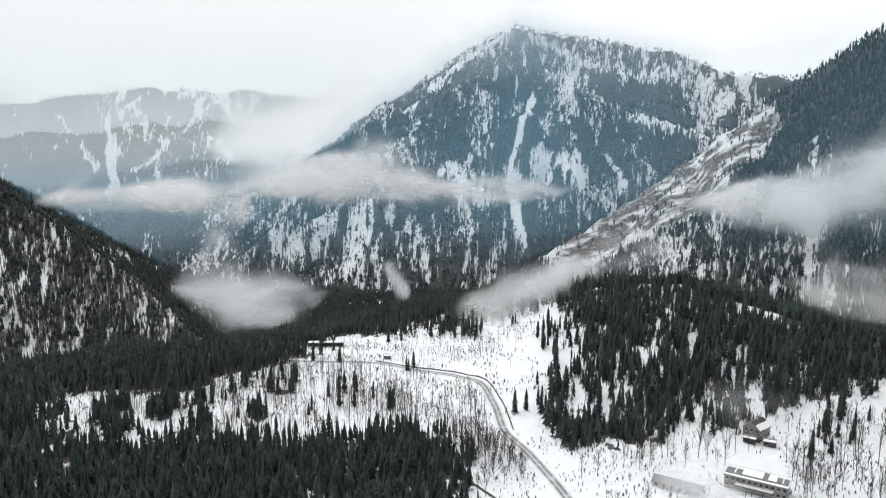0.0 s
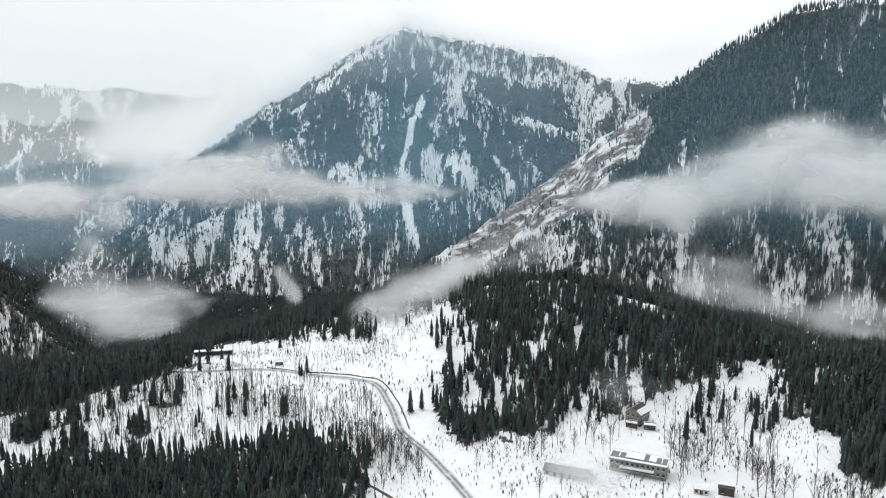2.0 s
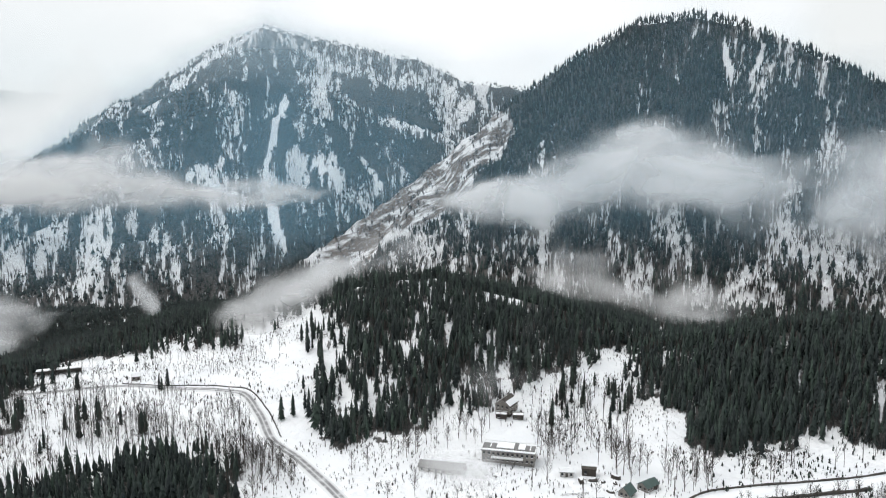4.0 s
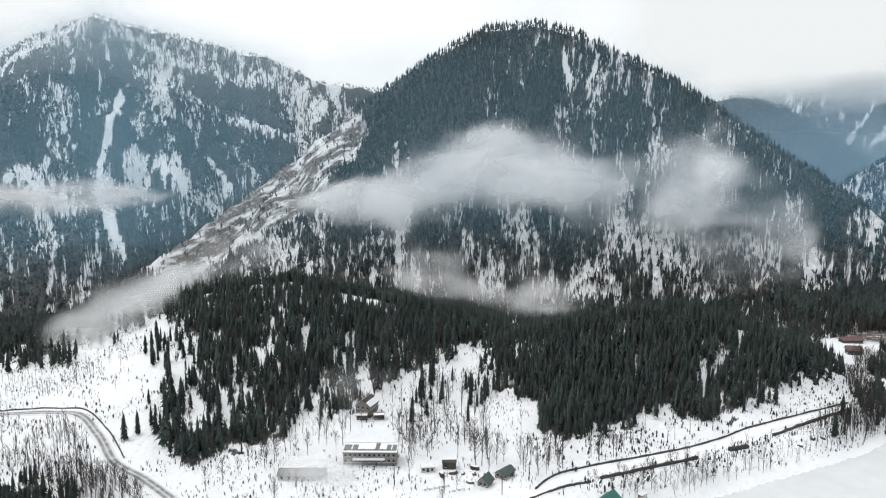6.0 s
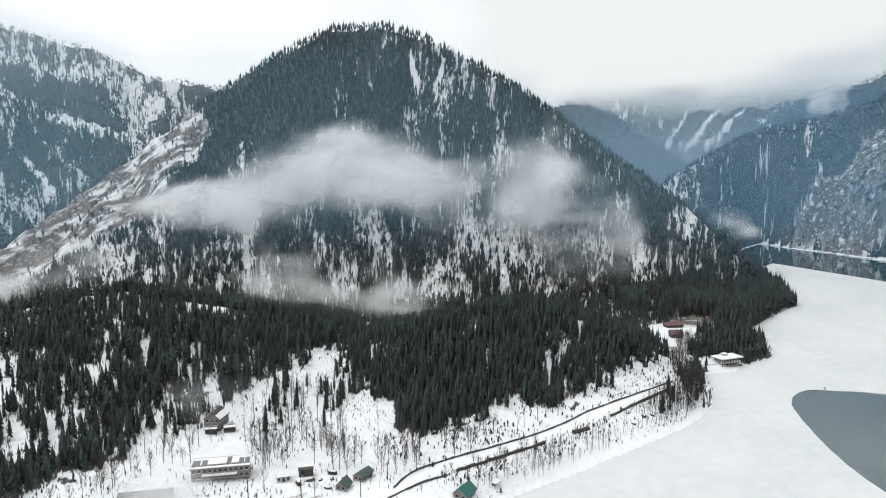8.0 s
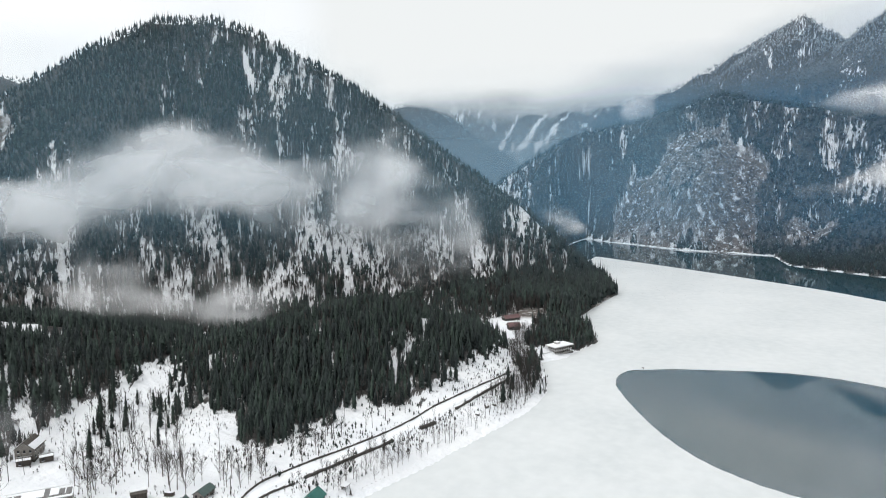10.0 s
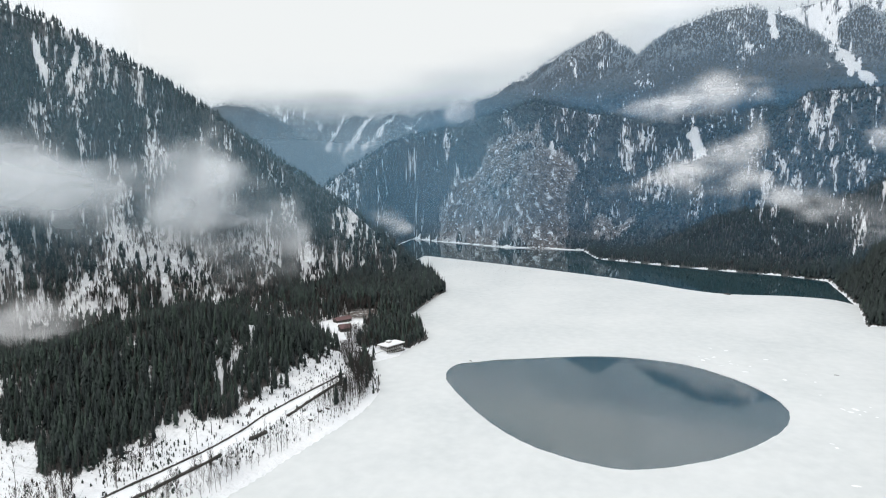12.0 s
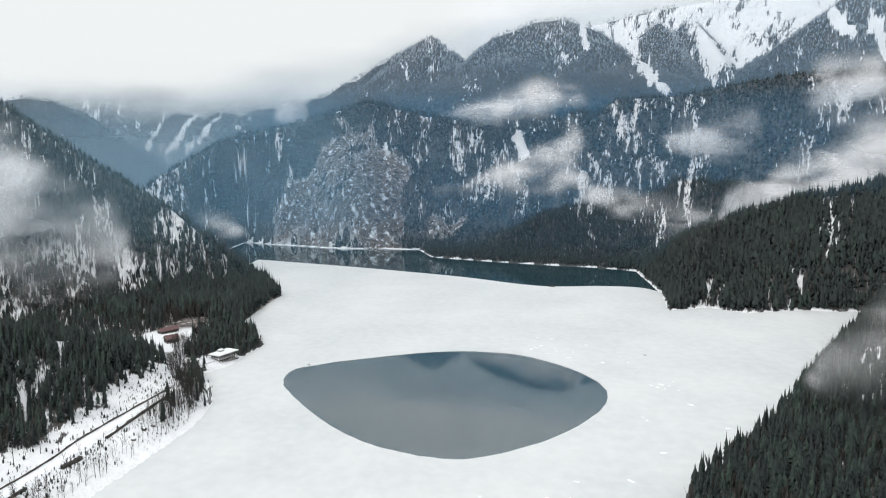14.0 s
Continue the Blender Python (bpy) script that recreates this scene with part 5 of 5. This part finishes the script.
# bare trees: dense in the valley and along the shore, loose round the houses
spots = []
for spacing, n, outline, chance, low, high in (
        (3.4, 0, [(-240, 350), (-251, 415), (-175, 420), (-139, 458), (-119, 480), (-55, 475), (-17, 455), (16, 430), (24, 395), (27, 350), (36, 322), (46, 290), (8, 280), (8, 324), (-12, 356), (-51, 343), (-106, 341), (-215, 334)], 0.5, 6, 14),
        (5.5, 1, [(60, 340), (86, 338), (160, 345), (240, 385), (255, 340), (236, 272), (260, 276), (325, 260), (330, 222), (200, 232), (170, 250), (150, 300), (70, 310)], 0.36, 9, 18),
        (3.6, 2, [(200, 215), (225, 214), (285, 204), (420, 196), (455, 213), (462, 206), (440, 186), (412, 177), (375, 176), (329, 182), (282, 187), (237, 194)], 0.42, 5, 11),
        (2.8, 6, [(372, 196), (420, 200), (440, 205), (462, 206), (440, 186), (412, 177), (378, 174)], 0.9, 8, 13),
        (2.4, 3, [(425, 200), (455, 222), (500, 236), (545, 262), (540, 235), (490, 218), (472, 208), (452, 193), (425, 182), (400, 180)], 0.8, 8, 14),
        (4.0, 4, [(-119, 489), (-111, 560), (-71, 545), (-26, 560), (30, 520), (60, 520), (60, 450), (40, 445), (20, 470), (-40, 500)], 0.22, 5, 11),
        (6.0, 5, [(60, 285), (64, 325), (105, 312), (128, 285), (150, 262), (190, 236), (170, 225), (110, 235)], 0.10, 7, 14)):
    r2 = np.random.default_rng(60 + n)
    xs, ys = np.array(outline)[:, 0], np.array(outline)[:, 1]
    gx, gy = np.meshgrid(np.arange(xs.min(), xs.max(), spacing), np.arange(ys.min(), ys.max(), spacing))
    x, y = gx.ravel() + r2.uniform(-0.5, 0.5, gx.size) * spacing, gy.ravel() + r2.uniform(-0.5, 0.5, gx.size) * spacing
    far_off = np.minimum(along(VALLEY_ROAD, x, y)[0], along(SHORE_ROAD, x, y)[0]) > 4.5
    for hx, hy, hr in ((142, 291, 17), (107, 292, 14), (161, 267, 6), (171, 264, 6), (177, 241, 7), (190, 243, 8), (214, 200, 8), (166, 343, 9), (-95, 536, 16)):
        far_off &= np.hypot(x - hx, y - hy) > hr
    keep = (inside(outline, x, y) < 0) & far_off & (inside(SHORE, x, y) > 2.5) & (r2.random(len(x)) < chance * 2.2 * ease(0.32, 0.68, cloudy(x / 16, y / 16, 61)))
    z = land(x, y)[0]
    spots += [(x[k], y[k], z[k] - 0.2, r2.uniform(low, high), r2.uniform(0.8, 1.3)) for k in np.where(keep)[0]]
spots.sort(key=lambda s: math.hypot(s[0], s[1]))
plant("bare_tree", BARE, spots[:260], "thin leafless grey-brown tree standing in snow", "bare trees in the clearing")
more = np.array(spots[260:])
me = stand("bare_grove", [bare_shape(6, 800 + s, 0.3) for s in range(6)], more[:, :3], more[:, 3], more[:, 4], TWIGS, rng)
tagged(new("bare_grove", me), "thickets of thin leafless trees in valley snow", "thicket", kind="stuff")

# seedlings and brush that poke out of the snow
x, y = scattered(2.7, 230, 580, rng, -30, 75)
here = land(x, y)
margin, _, _, clear, _ = woods(x, y, here)
keep = (clear < 0.5) & (here[4] > 4) & (rng.random(len(x)) < 0.95 * ease(0.38, 0.58, cloudy(x / 16, y / 16, 66))) & (np.minimum(along(VALLEY_ROAD, x, y)[0], along(SHORE_ROAD, x, y)[0]) > 4)
low = np.stack([x[keep], y[keep], here[0][keep] - 0.15], -1)
me = stand("brush", [conifer_shape(3, 5, 900 + s, 0.17, 0.0) for s in range(2)] + [spray_shape(6, 910 + s) for s in range(6)], low, rng.uniform(0.8, 4.2, len(low)) * rng.uniform(0.5, 1, len(low)), rng.uniform(0.8, 1.3, len(low)), TWIGS, rng)
tagged(new("brush", me), "low dark brush and seedlings in the snow", "brush", kind="stuff")


# ---- on the ice ----
def lump(seed, long, wide, high):
    bm = bmesh.new()
    bmesh.ops.create_icosphere(bm, subdivisions=2, radius=1.0)
    for v in bm.verts:
        v.co *= 1 + 0.35 * noise.noise(v.co * 1.3 + Vector((seed * 7.1, 0, 0)))
        v.co = Vector((v.co.x * long, v.co.y * wide, v.co.z * high))
    return bm


for k in range(34):
    ang = rng.uniform(2.0, 4.9)
    reach = rng.uniform(1.08, 1.5)
    px, py = 451 + 112 * reach * math.sin(ang), 25 + 122 * reach * math.cos(ang)
    if inside(HOLE, np.array([px]), np.array([py]))[0] < 5 or inside(SHORE, np.array([px]), np.array([py]))[0] > -8:
        continue
    patch = thing("snow_patch", px, py, 0.0, rng.uniform(0, 360), "flat white snow patch on the lake ice", "snow patch", "snow patches on the ice")
    part("crust", lump(k, rng.uniform(0.7, 2.6), rng.uniform(0.6, 1.6), 0.08), SNOW, patch)
raft = thing("raft", 880, -93, 0.0, 60, "small dark raft frozen at the ice edge", "raft")
part("hull", prism([(-4, 0.5), (-3.2, 0.0), (3.2, 0.0), (4, 0.5), (3.8, 1.0), (-3.8, 1.0)], -1.6, 1.6), DARK_WOOD, raft)
part("cabin", a_box(-1.5, 1.5, -1.0, 1.0, 1.003, 1.9), DARK_WOOD, raft)
log = thing("driftwood", 509, 133.5, 0.0, 20, "dark driftwood branch frozen into the ice", "driftwood")
part("stem", lump(3, 3.2, 0.35, 0.3), DARK_WOOD, log)
part("branch", moved(lump(4, 1.6, 0.2, 0.2), pose(0.8, 0.6, 0.2, 0, 20, 60)), DARK_WOOD, log)
log = thing("driftwood", 545.5, -134, 0.0, 80, "dark driftwood log lying on the ice", "driftwood")
part("stem", lump(6, 1.9, 0.4, 0.35), DARK_WOOD, log)
# boulders and heaps half under snow among the houses
for k, (px, py, size) in enumerate(((170, 258, 2.6), (173.5, 255, 1.6), (178, 252, 1.7), (171.5, 246, 2.2), (183, 249, 1.4), (360, 190, 2.4), (366, 188, 2.0), (346, 189, 1.6), (125, 280, 0.9), (128, 277, 0.8))):
    rock_ = thing("boulder", px, py, height_at(px, py), 40 * k, "dark boulder half buried in snow", "boulder", "boulders near the shore")
    part("stone", lump(20 + k, size, size * 0.6, size * 0.42), STONE, rock_)
    part("snow_cap", moved(lump(40 + k, size * 0.6, size * 0.36, size * 0.16), pose(0, size * 0.12, size * 0.4)), SNOW, rock_, "cap of snow")
for px, py in ((177, 229), (157, 246), (196, 233), (140, 262)):
    pole = thing("utility_pole", px, py, height_at(px, py) - 0.5, 10, "weathered wooden utility pole with a crossarm", "pole", "utility poles")
    part("post", a_box(-0.14, 0.14, -0.14, 0.14, 0, 9.5), DARK_WOOD, pole)
    part("crossarm", a_box(-1.1, 1.1, -0.26, -0.143, 8.7, 8.9), DARK_WOOD, pole)

# ---- fences by the houses ----
for px, py, turn, panels in ((149, 250, -12, 5), (158, 243, -12, 3)):
    fence = thing("rail_fence", px, py, height_at(px, py) - 0.25, turn, "low grey wooden rail fence half buried in snow", "fence", "fences in the clearing")
    for k in range(panels + 1):
        part("post", a_box(k * 2.4 - 0.07, k * 2.4 + 0.07, -0.07, 0.07, 0, 1.35), GREY_WOOD, fence)
    for k in range(panels):
        for up in (0.55, 1.05):
            part("rail", a_box(k * 2.4 + 0.072, k * 2.4 + 2.328, -0.03, 0.03, up, up + 0.12), DARK_WOOD, fence)
# felled timber under snow
for px, py, turn in ((181, 256, 30), (164, 259, -20)):
    heap = thing("log_pile", px, py, height_at(px, py) - 0.1, turn, "stack of dark felled logs capped with snow", "log pile", "log piles by the houses")
    for k, (lx, lz) in enumerate(((-0.8, 0.3), (-0.2, 0.3), (0.4, 0.3), (1.0, 0.3), (-0.5, 0.82), (0.1, 0.82), (0.7, 0.82), (-0.2, 1.34), (0.4, 1.34))):
        ring = [(lx + 0.29 * math.cos(a), lz + 0.29 * math.sin(a)) for a in (0, 0.785, 1.571, 2.356, 3.142, 3.927, 4.712, 5.498)]
        part("log", prism(ring, -2.0 - 0.2 * (k % 3), 2.0 + 0.15 * (k % 2)), DARK_WOOD, heap)
    part("snow_cap", moved(lump(70, 1.0, 2.0, 0.22), pose(0.1, 0, 1.72)), SNOW, heap, "cap of snow")

# young spruces on the slope above the shore road
x, y = scattered(2.6, 260, 520, rng, 38, 68)
here = land(x, y)
near_road = along(SHORE_ROAD, x, y)[0]
keep = (inside(OPEN, x, y) < 0) & (near_road > 4) & (near_road < 42) & (x > 215) & (y > x * -0.06 + 212) & (rng.random(len(x)) < 0.5 * ease(0.36, 0.62, cloudy(x / 11, y / 11, 68)))
low = np.stack([x[keep], y[keep], here[0][keep] - 0.15], -1)
me = stand("young_spruce_thicket", [conifer_shape(4, 6, 960 + s, 0.2, 0.0) for s in range(5)], low, rng.uniform(0.8, 3.6, len(low)), rng.uniform(0.8, 1.3, len(low)), NEEDLES, rng)
tagged(new("young_spruce_thicket", me), "young dark spruces poking out of the snow", "thicket", kind="stuff")
